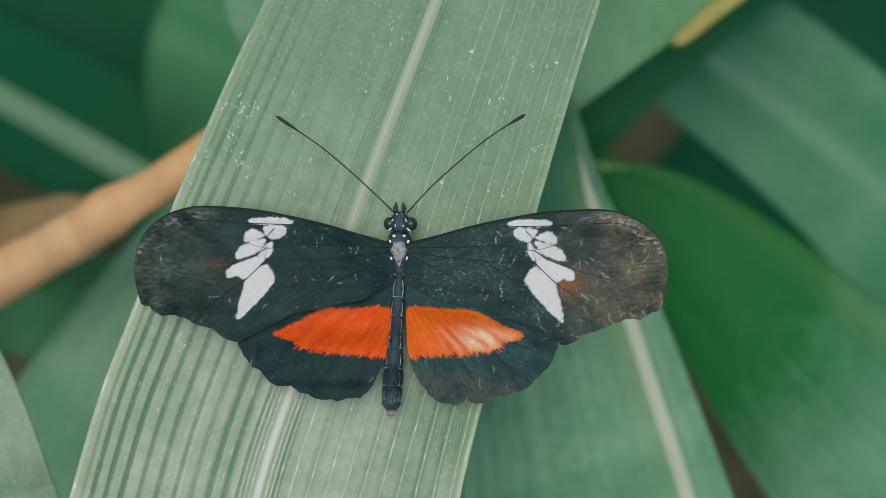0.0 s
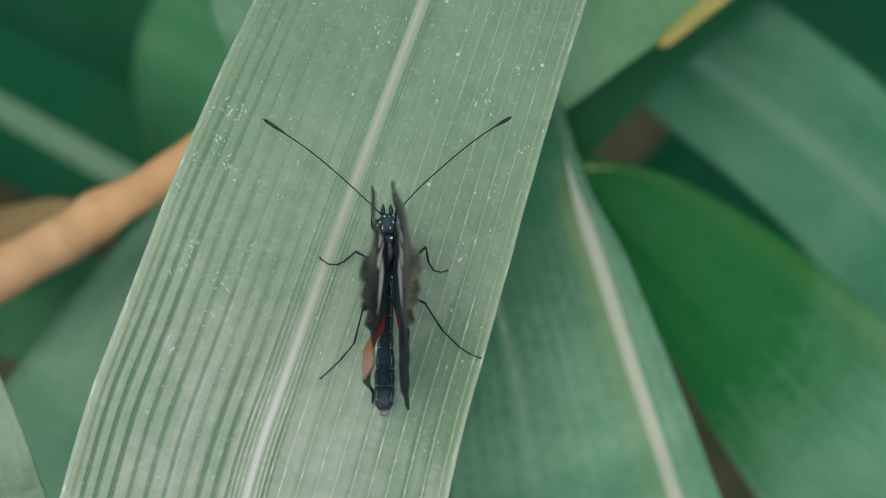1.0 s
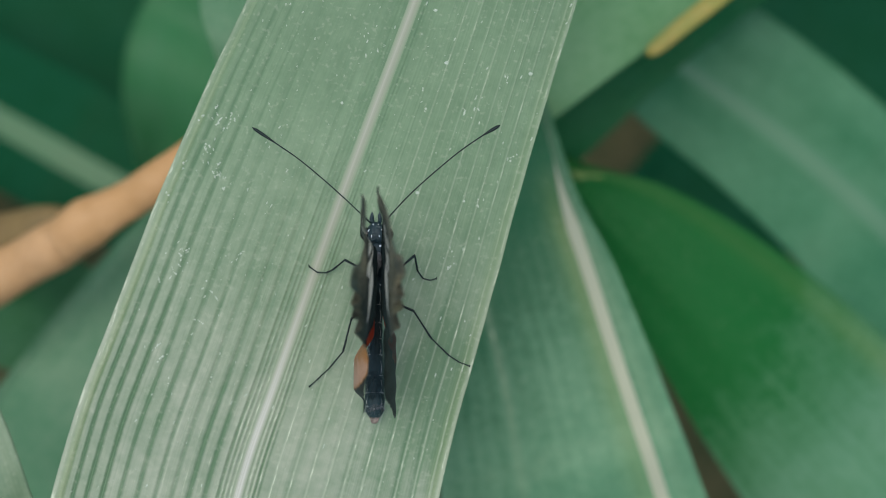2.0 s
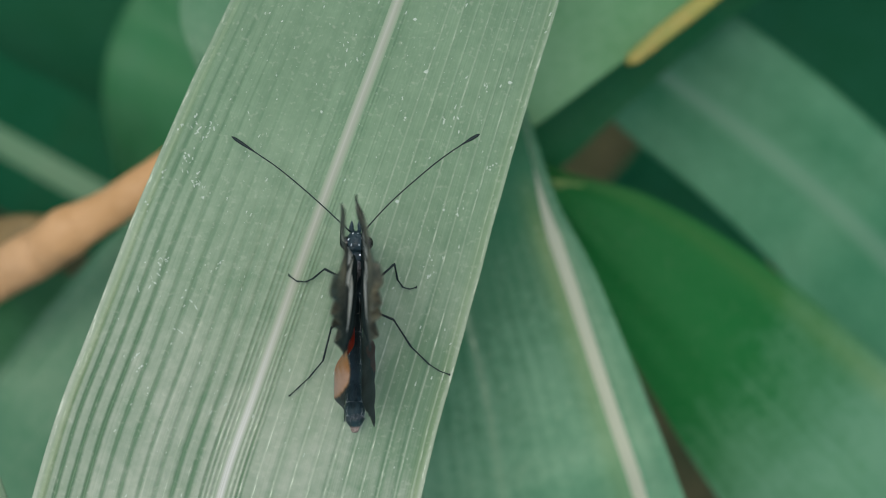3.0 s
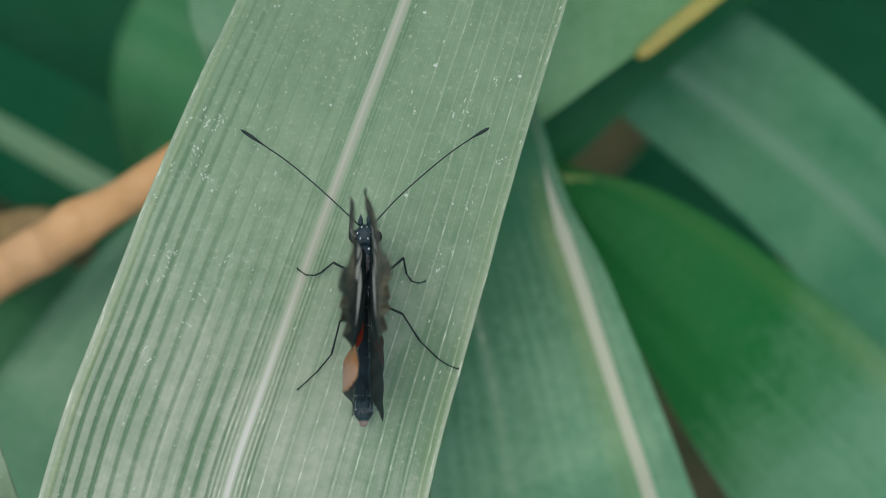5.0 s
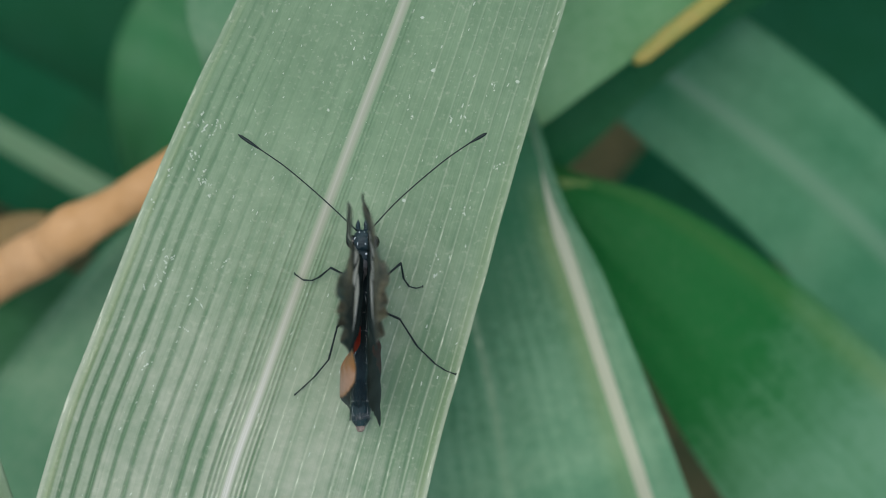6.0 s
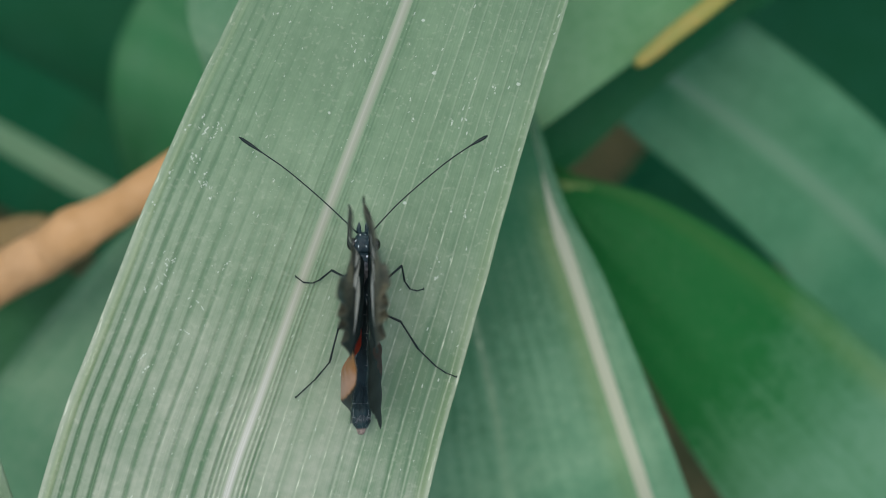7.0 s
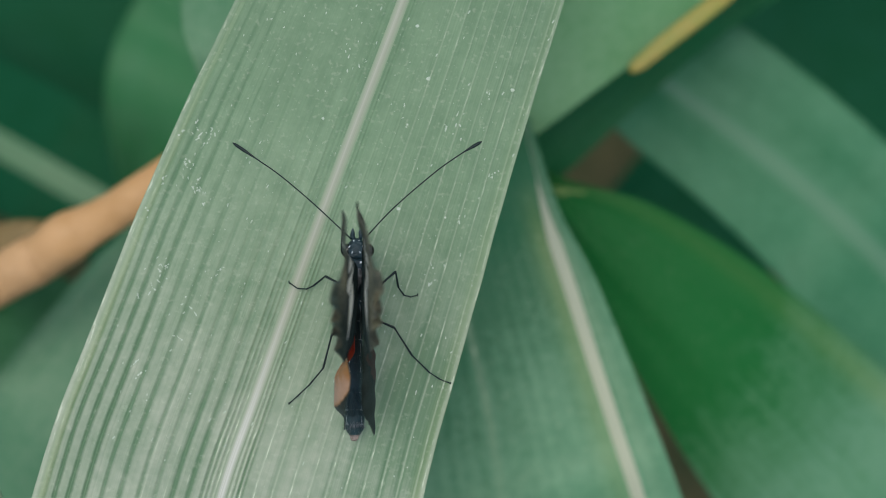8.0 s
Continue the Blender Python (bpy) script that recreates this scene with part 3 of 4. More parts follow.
strip("rolled_blade", [(-400.0, -114.1, -600, 9.8, 9.8), (-220.3, -53.7, -276, 7.3, 7.3), (-118.2, -15.7, -116, 5.8, 5.8), (-89.4, -2.7, -93, 5.3, 5.3), (-82.1, 1.0, -90, 5.1, 5.1), (-77.4, 4.1, -88, 5.3, 5.3), (-73.0, 6.6, -88, 4.6, 4.6), (-66.9, 9.9, -87, 4.1, 4.1), (-59.2, 14.6, -84, 3.9, 3.9), (-43.5, 25.6, -84, 3.4, 3.4), (-30.6, 34.9, -90, 1.6, 1.6)],
      M_DRY, dry, "", 0.75, 24, 0.10, 1.0)
old = new("withered_leaf")
tagged(old, "withered brown leaf behind the tan dry leaf", "leaf")
strip("rolled_blade", [(-393.5, -38.9, -600, 9.8, 9.8), (-208.7, -15.2, -276, 7.7, 7.7), (-127.8, -2.0, -160, 7.2, 7.2), (-103.6, 2.8, -138, 6.2, 6.2), (-96.8, 5.0, -138, 4.6, 4.6), (-92.0, 6.8, -145, 1.7, 1.7)],
      M_DRY_DARK, old, "", 0.5, 20, 0.12, 6.0)


# ---- butterfly ----
BUTTERFLY = new("butterfly")
BUTTERFLY.matrix_world = pose(-11.9 * MM, -2.3 * MM, 0)
tagged(BUTTERFLY, "black butterfly with white bands and orange hindwing patches on a leaf", "butterfly")


def signed_distance(x, y, poly):
    """Positive inside a closed outline; mm."""
    d = np.full(x.shape, 1e9)
    inside = np.zeros(x.shape, bool)
    n = len(poly)
    for k in range(n):
        ax, ay = poly[k]
        bx, by = poly[(k + 1) % n]
        ex, ey = bx - ax, by - ay
        t = np.clip(((x - ax) * ex + (y - ay) * ey) / (ex * ex + ey * ey + 1e-9), 0, 1)
        d = np.minimum(d, np.hypot(x - ax - t * ex, y - ay - t * ey))
        cross = ((ay > y) != (by > y)) & (x < (bx - ax) * (y - ay) / (by - ay + 1e-12) + ax)
        inside ^= cross
    return np.where(inside, d, -d)


def rounded(points, per=5):
    p = list(points)
    q = spline(p[-2:] + p + p[:2], (len(p) + 3) * per + 1)
    return q[per:per + len(p) * per]


def noise_field(x, y, scale, seed):
    return np.array([noise.noise(Vector((a * scale, b * scale, seed))) for a, b in zip(x, y)])


FORE_LEAD = [(0.8, 1.2), (5.5, 2.4), (10.1, 3.7), (14.7, 4.7), (19.2, 5.5), (23.8, 5.9), (28.4, 5.9), (32.2, 4.7), (34.6, 2.7), (35.8, 0.4), (36.2, -2.3)]
FORE_TRAIL = [(0.6, -3.9), (5.5, -6.2), (11.3, -7.4), (16.2, -8.8), (21.7, -11.6), (25.0, -10.5), (28.8, -8.8), (32.2, -8.0), (34.5, -7.2), (35.7, -5.5), (36.2, -3.0)]
HIND_LEAD = [(0.85, -3.4), (2.5, -3.2), (4.8, -3.8), (7.8, -4.7), (11.6, -6.1), (15.4, -7.6), (18.5, -9.1), (20.4, -10.7), (21.4, -11.8), (21.5, -12.3)]
HIND_TRAIL = [(0.95, -11.6), (1.6, -14.5), (3.1, -17.4), (4.9, -19.2), (7.7, -19.9), (10.9, -19.4), (13.9, -18.3), (16.4, -17.7), (18.9, -15.8), (20.8, -13.5)]
WHITE = [
    [(20.9, 4.3), (19.2, 4.6), (16.4, 4.6), (14.9, 4.2), (15.7, 3.7), (19.9, 3.8)],
    [(21.3, 2.5), (20.3, 3.1), (18.9, 2.5), (18.9, 2.1), (21.3, 1.4)],
    [(18.8, 3.3), (16.1, 3.5), (15.8, 2.5), (17.2, 1.8), (18.0, 1.9)],
    [(22.5, -0.8), (21.9, 0.8), (18.8, 1.8), (18.8, 1.1), (19.8, 0.0)],
    [(17.8, 1.5), (17.7, 0.2), (18.4, -0.7), (19.6, -0.3)],
    [(23.7, -3.3), (23.4, -2.0), (19.6, -0.5), (18.8, -1.2), (21.2, -3.5), (22.3, -3.1)],
    [(18.8, -1.6), (17.4, -3.0), (17.7, -4.3), (19.6, -6.5), (21.9, -8.7), (22.4, -8.2), (21.5, -4.5), (21.2, -3.7)],
]
ORANGE = [(17.0, -10.8), (13.9, -9.3), (10.5, -7.6), (6.3, -7.3), (0.6, -7.7), (0.6, -13.8), (5.6, -13.9), (9.4, -13.7), (13.2, -12.9), (14.7, -11.8)]
TAN = [(3.0, -9.2), (10.0, -9.4), (16.0, -10.4), (20.6, -12.6), (19.0, -15.2), (15.6, -16.6), (10.0, -17.0), (4.5, -16.4), (1.2, -13.5)]
FORE_VEINS = [[(1.5, 0.8), (8, 0.9), (14, 1.2), (18.4, 0.6), (24, 2.2), (30, 3.6)],
              [(18.4, 0.6), (21, -0.9), (26, -2.5), (33, -4.5)],
              [(18.4, -0.9), (21.3, -3.6), (25, -6.2), (28, -8.2)],
              [(1.5, 0.2), (8, -0.6), (14, -1.0), (18.4, -0.9), (18.2, 0.6)],
              [(12, -0.9), (17, -4.8), (21.5, -10.8)],
              [(2, -0.5), (8, -3.4), (14, -6.0), (20, -10.5)],
              [(17.3, 3.2), (18.1, 2.4), (18.5, 1.6), (18.4, 0.7)],
              [(14, 3.7), (22, 3.9), (30, 4.2), (34, 2.4)]]
HIND_VEINS = [[(12.6, -13.2), (14.5, -14.8), (17.6, -16.6)], [(8.2, -14.2), (9.6, -16.4), (10.8, -19.0)],
              [(4.5, -14.2), (4.8, -16), (5.2, -18.8)], [(15.5, -11.8), (17.6, -12.6), (20.2, -13.6)]]


def wing(name, lead, trail, camber, fore, sgn, seed):
    """One wing as a thin closed shell; x outwards from the body, mirrored by sgn."""
    rows, cols = (290, 150) if fore else (190, 140)
    le, tr = spline(lead, rows), spline(trail, rows)
    span = (0.965 if sgn < 0 else 0.99) if fore else 1.0
    k = np.linspace(0, 1, cols)
    g = le[:, None, :] * (1 - k)[None, :, None] + tr[:, None, :] * k[None, :, None]
    rim = np.array([noise.noise(Vector((i * 0.10, seed, 0.3))) + 0.22 * noise.noise(Vector((i * 0.35, seed, 4.0))) for i in range(rows)])
    g[:, :, 1] += (rim * (0.28 if fore else 0.5))[:, None] * np.clip((k - 0.8) / 0.2, 0, 1)[None, :]
    if fore:
        u = np.linspace(0, 10, rows)
        scallop = np.where((u > 3.9) & (u < 9.2), np.abs(np.sin((u - 3.9) * 2.4)), 0.0)
        g[:, :, 1] -= 0.34 * scallop[:, None] * np.clip((k - 0.75) / 0.25, 0, 1)[None, :] ** 2
    if not fore and sgn > 0:
        g[:, :, 1] -= 0.65 * (k ** 2)[None, :]
        g[:, :, 1] += (1.1 * np.exp(-((le[:, 0] - 13.4) / 0.5) ** 2))[:, None] * (k ** 3)[None, :]
    x, y = g[:, :, 0].ravel(), g[:, :, 1].ravel()
    z = camber(x, y)
    if fore:
        z += (1.15 * (scallop - 0.5)[:, None] * np.clip((g[:, :, 0] - 21.0) / 5.0, 0.15, 1) * np.clip((k - 0.7) / 0.3, 0, 1)[None, :]).ravel()
    wob = noise_field(x, y, 1.6, seed) * 0.16 + noise_field(x, y, 5.0, seed + 3) * 0.05
    ray, reach = np.arctan2(y + 3.0, x + 1.0), np.hypot(x + 1.0, y + 3.0)
    streak = noise_field(ray * 16, reach * 0.30, 1.0, seed + 7)
    hairline = noise_field(ray * 95, reach * 1.3, 1.0, seed + 8)
    blot = noise_field(x, y, 0.22, seed + 11)
    fleck = noise_field(x, y, 3.2, seed + 17)
    base = np.array((0.017, 0.046, 0.044)) * ((1.1 if fore else 1.5) if sgn > 0 else 1.0)
    col = np.ones((len(x), 3)) * base * (1.0 + 0.45 * streak + 0.4 * blot + 0.35 * hairline)[:, None]
    low = np.ones((len(x), 3)) * np.array((0.050, 0.046, 0.032)) * (1.0 + 0.3 * streak + 0.3 * blot)[:, None]

    def lay(target, amount, colour):
        a = np.clip(amount, 0, 1)[:, None]
        target[:] = target * (1 - a) + np.array(colour) * a

    worn_mask = (0.30 if sgn > 0 else 0.08) * np.clip(0.6 + 1.6 * blot + 0.6 * streak, 0, 1.6)
    glow_through = np.ones((len(x), 3)) * np.array((0.012, 0.010, 0.008))
    if fore:
        lay(glow_through, np.clip((x - 18.0) / 12.0, 0, 1) * (1.0 if sgn > 0 else 0.8) * (0.8 + 0.4 * blot + 0.3 * streak) , (0.86, 0.76, 0.56))
        outer = np.clip((x - 20.0) / 13.0, 0, 1)
        glow_through *= np.clip(1 + 0.7 * outer * hairline + 0.15 * fleck * outer, 0.2, 1.6)[:, None]
        worn = 1.0 if sgn > 0 else 0.06
        worn_mask = worn_mask + outer * (0.06 + 0.94 * worn) * (0.6 + 0.7 * streak)
        fine = noise_field(ray * 130, reach * 0.5, 1.0, seed + 31)
        col *= (1 + 0.7 * fine * outer)[:, None]
        lay(col, outer * worn * (0.6 + 0.45 * blot + 0.5 * streak), (0.165, 0.13, 0.086))
        col *= (1 + 0.8 * fine * outer)[:, None]
        lay(col, worn * np.exp(-(((x - 22.8) / 2.6) ** 2 + ((y + 4.0) / 1.8) ** 2)) * (0.8 + streak), (0.30, 0.12, 0.04))
        lay(col, np.clip(fine * 2.2 - 0.1, 0, 1) * outer * (0.08 + 0.2 * worn), (0.075, 0.09, 0.082))
        if sgn < 0:
            lay(col, np.exp(-(((x - 25.6) / 1.7) ** 2 + ((y + 1.7) / 0.8) ** 2)) * (0.5 + 1.2 * fleck), (0.16, 0.09, 0.045))
        lay(col, np.clip((x - 24) / 5, 0, 1) * np.clip(1 - np.abs(y - np.interp(x, [p[0] for p in lead], [p[1] for p in lead]) + 1.1) / 1.0, 0, 1)
            * np.clip(hairline * 3.0 + streak * 1.3 - 0.1, 0, 1) * (0.65 + 0.35 * worn), (0.5, 0.42, 0.38))
        crack = np.clip(1 - np.abs(noise_field(x, y, 0.9, seed + 23)) * 16, 0, 1) * np.clip(noise_field(x, y, 0.5, seed + 29) * 3, 0, 1)
        lay(col, crack * 0.18 * (-0.25 + 1.25 * worn), (0.36, 0.36, 0.33))
        lay(col, np.clip((hairline - 0.22) * 5, 0, 1) * np.clip(blot * 2.5 + 0.05, 0, 1) * 0.16 * (-0.25 + 1.25 * worn), (0.36, 0.38, 0.36))
        lay(col, np.clip((fleck - 0.5) * 8, 0, 1) * np.clip(0.3 - blot * 2, 0, 1) * 0.35, (0.25, 0.27, 0.27))
        for k_, poly in enumerate(WHITE):
            d = signed_distance(x, y, rounded(poly)) + wob
            lay(col, d * 10 + 1.0, (0.86, 0.82, 0.87))
            worn_mask = worn_mask * np.clip(1 - d * 6, 0, 1)
            lay(low, d * 5 + 0.35, (0.6, 0.55, 0.42))
            lay(glow_through, d * 7 + 0.35, (1.0, 0.96, 0.88))
    else:
        d = signed_distance(x, y, rounded(ORANGE)) + wob * 1.6 + 0.2 * streak + 0.7 * hairline * np.clip((-11.0 - y) / 2.0, 0, 1)
        glow = np.clip(0.5 + 0.9 * blot + 0.4 * streak, 0, 1)[:, None]
        hue = np.array((0.88, 0.070 if sgn < 0 else 0.112, 0.004)) * (1 - glow) + np.array((0.95, 0.125 if sgn < 0 else 0.18, 0.008)) * glow
        hue = hue * (1.0 + 0.3 * hairline + 0.22 * streak)[:, None]
        a = np.clip(d * 3.2 + 0.3, 0, 1)[:, None]
        worn_mask = worn_mask * (1 - a[:, 0])
        col[:] = col * (1 - a) + hue * a
        if sgn > 0:
            rub = np.exp(-(((x - 10.8) / 3.8) ** 2 + ((y + 11.5) / 1.5) ** 2)) * (0.9 + 1.2 * streak)
            lay(col, rub * np.clip(d * 3, 0, 1), (1.0, 0.66, 0.42))
            fringe = smooth((-15.0 - y + 1.2 * streak) / 3.5)
            lay(col, fringe * np.clip(0.35 + 0.9 * blot + 0.8 * hairline, 0, 0.7), (0.13, 0.105, 0.075))
        low *= 0.3
        if sgn < 0:
            tan = signed_distance(x, y, rounded(TAN)) + 2.0 * wob
            lay(low, tan * 3.0 + 0.5, (0.62, 0.27, 0.085))
            lay(low, np.clip(tan * 2.0, 0, 1) * smooth((-12.6 - y + 1.5 * streak) / 2.4), (0.80, 0.46, 0.30))
            lay(low, np.clip(tan * 2.0, 0, 1) * np.clip(1 - np.abs(x - 11.5 - 0.8 * (y + 13)) / 0.8, 0, 1) * 0.5, (0.22, 0.11, 0.035))
        lay(glow_through, np.clip(d * 5 + 0.4, 0, 1), (0.42, 0.07, 0.01))
        lay(col, np.clip((hairline - 0.3) * 5, 0, 1) * np.clip(blot * 2.5, 0, 1) * np.clip(-d, 0, 1) * 0.2, (0.2, 0.24, 0.24))
    rnd = random.Random(int(seed * 7))
    for _ in range((125 if sgn > 0 else 45) if fore else (26 if sgn > 0 else 14)):
        cx = rnd.uniform(3, 34) ** 1.0 if sgn < 0 else 4 + 30 * rnd.random() ** 0.7
        cy, turn, long = rnd.uniform(-19, 4), rnd.gauss(-1.1, 0.7), rnd.uniform(0.2, 0.9) * (1.6 if rnd.random() < 0.2 else 1.0)
        ex, ey = long * math.cos(turn), long * math.sin(turn)
        kink = rnd.uniform(-0.4, 0.4)
        d = path_distance(x, y, [(cx, cy), (cx + ex, cy + ey), (cx + 1.6 * ex - kink * ey, cy + 1.6 * ey + kink * ex)])
        lay(col, np.clip(1.5 - d / 0.075, 0, 1) * np.clip(0.55 + 1.6 * fleck, 0, 1) * rnd.uniform(0.4, 1.0), (0.50, 0.50, 0.48))
    for _ in range((260 if sgn > 0 else 130) if fore else 90):
        cx, cy, r = rnd.uniform(2, 35), rnd.uniform(-19, 5), rnd.uniform(0.04, 0.12)
        lay(col, np.clip(1.4 - np.hypot(x - cx, (y - cy) * 1.3) / r, 0, 1) * rnd.uniform(0.3, 0.9), (0.42, 0.43, 0.42))
    n = len(x)
    thick = 0.09
    top = np.stack([sgn * x * span, y, z], 1)
    under = np.stack([sgn * x * span, y, z - thick], 1)
    faces = grid_faces(rows, cols, 0, sgn > 0) + grid_faces(rows, cols, n, sgn < 0)
    loop = [i * cols for i in range(rows)] + [(rows - 1) * cols + j for j in range(1, cols)] \
        + [i * cols + cols - 1 for i in range(rows - 2, -1, -1)] + [j for j in range(cols - 2, 0, -1)]
    for a, b in zip(loop, loop[1:] + loop[:1]):
        q = (a, b, b + n, a + n)
        faces.append(q if sgn > 0 else q[::-1])
    ob = mesh_object(name, np.vstack([top, under]) * MM, faces, M_WING, BUTTERFLY)
    uv_from(ob.data, np.vstack([g.reshape(-1, 2), g.reshape(-1, 2)]) * MM)
    rgba = np.ones((2 * n, 4), dtype=np.float32)
    rgba[:n, 3] = rgba[n:, 3] = np.clip(worn_mask, 0, 1)
    rgba[:n, :3], rgba[n:, :3] = np.clip(col, 0.004, 1), np.clip(low, 0.004, 1)
    ob.data.attributes.new("scales", 'FLOAT_COLOR', 'POINT').data.foreach_set("color", rgba.ravel())
    rgba[:n, 3] = rgba[n:, 3] = 0.45 + 0.16 * np.clip(glow_through[:, 2] / 0.8, 0, 1)
    rgba[:n, :3] = rgba[n:, :3] = np.clip(glow_through, 0.004, 1)
    ob.data.attributes.new("passing", 'FLOAT_COLOR', 'POINT').data.foreach_set("color", rgba.ravel())
    if fore:
        q = spline(lead[:10], 70)
        pts = np.stack([sgn * q[:, 0] * span, q[:, 1], camber(q[:, 0], q[:, 1]) - 0.05], 1)
        v, f = tube(pts, np.interp(q[:, 0], [1, 10, 24, 30, 36], [0.2, 0.17, 0.15, 0.10, 0.04]), 8)
        mesh_object("vein", np.array(v) * MM, f, M_VEIN, ob, label="thick dark vein along the front edge")
    for path in (FORE_VEINS if fore else HIND_VEINS):
        q = spline(path, 40)
        pts = np.stack([sgn * q[:, 0] * span, q[:, 1], camber(q[:, 0], q[:, 1]) + 0.01], 1)
        v, f = tube(pts, np.linspace(0.065, 0.012, 40), 6)
        mesh_object("vein", np.array(v) * MM, f, M_VEIN, ob)
    return ob


OUTER_MARGIN = [(36.4, -2.4), (35.7, -5.5), (34.5, -7.2), (32.2, -8.0), (28.8, -8.8), (25.0, -10.5), (21.7, -11.6), (19.5, -10.6)]


def path_distance(x, y, path):
    d = np.full(x.shape, 1e9)
    for (ax, ay), (bx, by) in zip(path, path[1:]):
        ex, ey = bx - ax, by - ay
        t = np.clip(((x - ax) * ex + (y - ay) * ey) / (ex * ex + ey * ey), 0, 1)
        d = np.minimum(d, np.hypot(x - ax - t * ex, y - ay - t * ey))
    return d


def smooth(t):
    t = np.clip(t, 0, 1)
    return t * t * (3 - 2 * t)


def fore_flare(x, y):
    """How far the outer margin hangs below the blade."""
    reach = np.interp(x, [20, 30, 36], [3.2, 6.5, 10.0])
    return np.clip(1 - path_distance(x, y, OUTER_MARGIN) / reach, 0, 1) ** 1.25 * smooth((-0.2 - y) / 5.0) * np.interp(x, [20.5, 25, 32], [0.3, 0.75, 1.0])


def arched_camber(x, y):
    """The inner half arches over the body."""
    arch = np.interp(x, [1.4, 4, 8, 12, 16, 20, 24, 30], [0.0, 0.75, 1.1, 1.15, 0.82, 0.32, -0.12, -0.25])
    costa = smooth((y - 0.5) / 3.0)
    return arch * (1 - costa) - 1.0 * fore_flare(x, y) - 0.55 * costa * np.interp(x, [3, 8, 14, 24, 29, 33], [0.8, 1.7, 1.5, 1.1, 1.3, 0.4])


def sloping_camber(x, y):
    """The blade slopes away outwards from the white band on."""
    slope = np.interp(x, [1.4, 10, 16, 22, 30, 36], [0.0, 0.15, -0.1, -0.6, -0.65, -0.6])
    return slope * smooth((3.5 - y) / 4.0) - 1.05 * fore_flare(x, y) + 0.85 * smooth((y - 2.0) / 3.0) * smooth((x - 16) / 9.0)


def hind_pocket(x, y, start):
    return smooth((start - y) / 4.0) * np.sin(np.clip((x + 1.5) / 20.5, 0, 1) * math.pi) ** 0.8


def hind_camber(x, y):
    """The inner fold rises over the body; the rear half is a hollow pocket that opens downwards."""
    front = 1 - smooth((-9.6 - y) / 4.0)
    fold = 0.8 * np.exp(-((x - 4.5) / 3.0) ** 2) * smooth((-5.0 - y) / 3.0) * front
    return fold - 1.75 * hind_pocket(x, y, -9.6) * (1 - 0.75 * smooth((-16.9 - y) / 1.8)) - 0.5 * front * np.clip((x - 12) / 8, 0, 1) ** 2 \
        + 0.06 * np.clip((x - 8.0) / 8.0, 0, 1) * np.sin(1.7 * y)


def flat_camber(x, y):
    return -1.9 * hind_pocket(x, y, -6.5) - 0.5 * np.clip((x - 12) / 8, 0, 1) ** 2 + 0.06 * np.sin(1.9 * y + 0.5 * x)


def blob(name, path, radii, material, sides=20, flat=1.0, count=40, parent=None, rough=0.0, label=""):
    """A rounded body part along a path in mm, with radii at its points."""
    q = spline([(*p, r) for p, r in zip(path, radii)], count)
    v, f = tube(q[:, :3], np.maximum(q[:, 3], 0.02), sides)
    v = np.array(v)
    axis = np.repeat(q[:, :3], sides, axis=0)
    v[:, 2] = axis[:, 2] + (v[:, 2] - axis[:, 2]) * flat
    if rough:
        v = np.array([p + (p - a) * rough * noise.noise(Vector(p) * 2.5) for p, a in zip(v, axis)])
    return mesh_object(name, v * MM, f, material, parent or BUTTERFLY, label=label)


def spot(parent, x, y, z, rx, ry, turn=0.0, material=None):
    """A small raised patch of pale scales; mm."""
    v, f, n = [], [], 8
    for ring, (r, h) in enumerate(((1.0, -0.12), (0.75, 0.05), (0.35, 0.11))):
        for k in range(n):
            a = 2 * math.pi * k / n
            jag = 0.85 + 0.55 * noise.noise(Vector((x * 3 + k * 0.8, y * 3, ring * 0.3)))
            u, w = rx * r * jag * math.cos(a), ry * r * jag * math.sin(a)
            v.append((x + u * math.cos(turn) - w * math.sin(turn), y + u * math.sin(turn) + w * math.cos(turn), z + h))
    for ring in range(2):
        for k in range(n):
            a, c = ring * n + k, ring * n + (k + 1) % n
            f.append((a, c, c + n, a + n))
    f.append(tuple(range(2 * n, 3 * n)))
    return mesh_object("pale_spot", np.array(v) * MM, f, material or M_WHITE, parent)


def fur(name, centre, spread, length, count, material, parent, seed, back=0.8):
    """Short hairs combed backwards, as one tuft."""
    rnd = random.Random(seed)
    v, f = [], []
    for _ in range(count):
        a, t = rnd.uniform(0, 2 * math.pi), math.sqrt(rnd.random())
        x, y = centre[0] + spread[0] * t * math.cos(a), centre[1] + spread[1] * t * math.sin(a)
        z = centre[2] - spread[2] * t * t
        l = length * rnd.uniform(0.5, 1.2)
        dx, dy, dz = rnd.uniform(-0.5, 0.5) + 0.8 * t * math.cos(a), -back + rnd.uniform(-0.3, 0.3), 0.45 * (1 - t)
        k, w = len(v), 0.035
        v += [(x - w, y, z), (x + w, y, z), (x, y, z + w), (x + dx * l, y + dy * l, z + dz * l)]
        f += [(k, k + 1, k + 3), (k + 1, k + 2, k + 3), (k + 2, k, k + 3)]
    return tagged(mesh_object(name, np.array(v) * MM, f, material, parent), kind="stuff")


thorax = blob("thorax", [(0, 3.1, 3.6), (0, 2.4, 3.7), (0, 0.8, 3.9), (0, -1.2, 3.8), (0, -3.2, 3.6), (0, -4.6, 3.5)],
              [0.7, 1.45, 1.7, 1.5, 0.95, 0.4], M_BLACK, 28, count=60, rough=0.16, label="black hairy thorax")
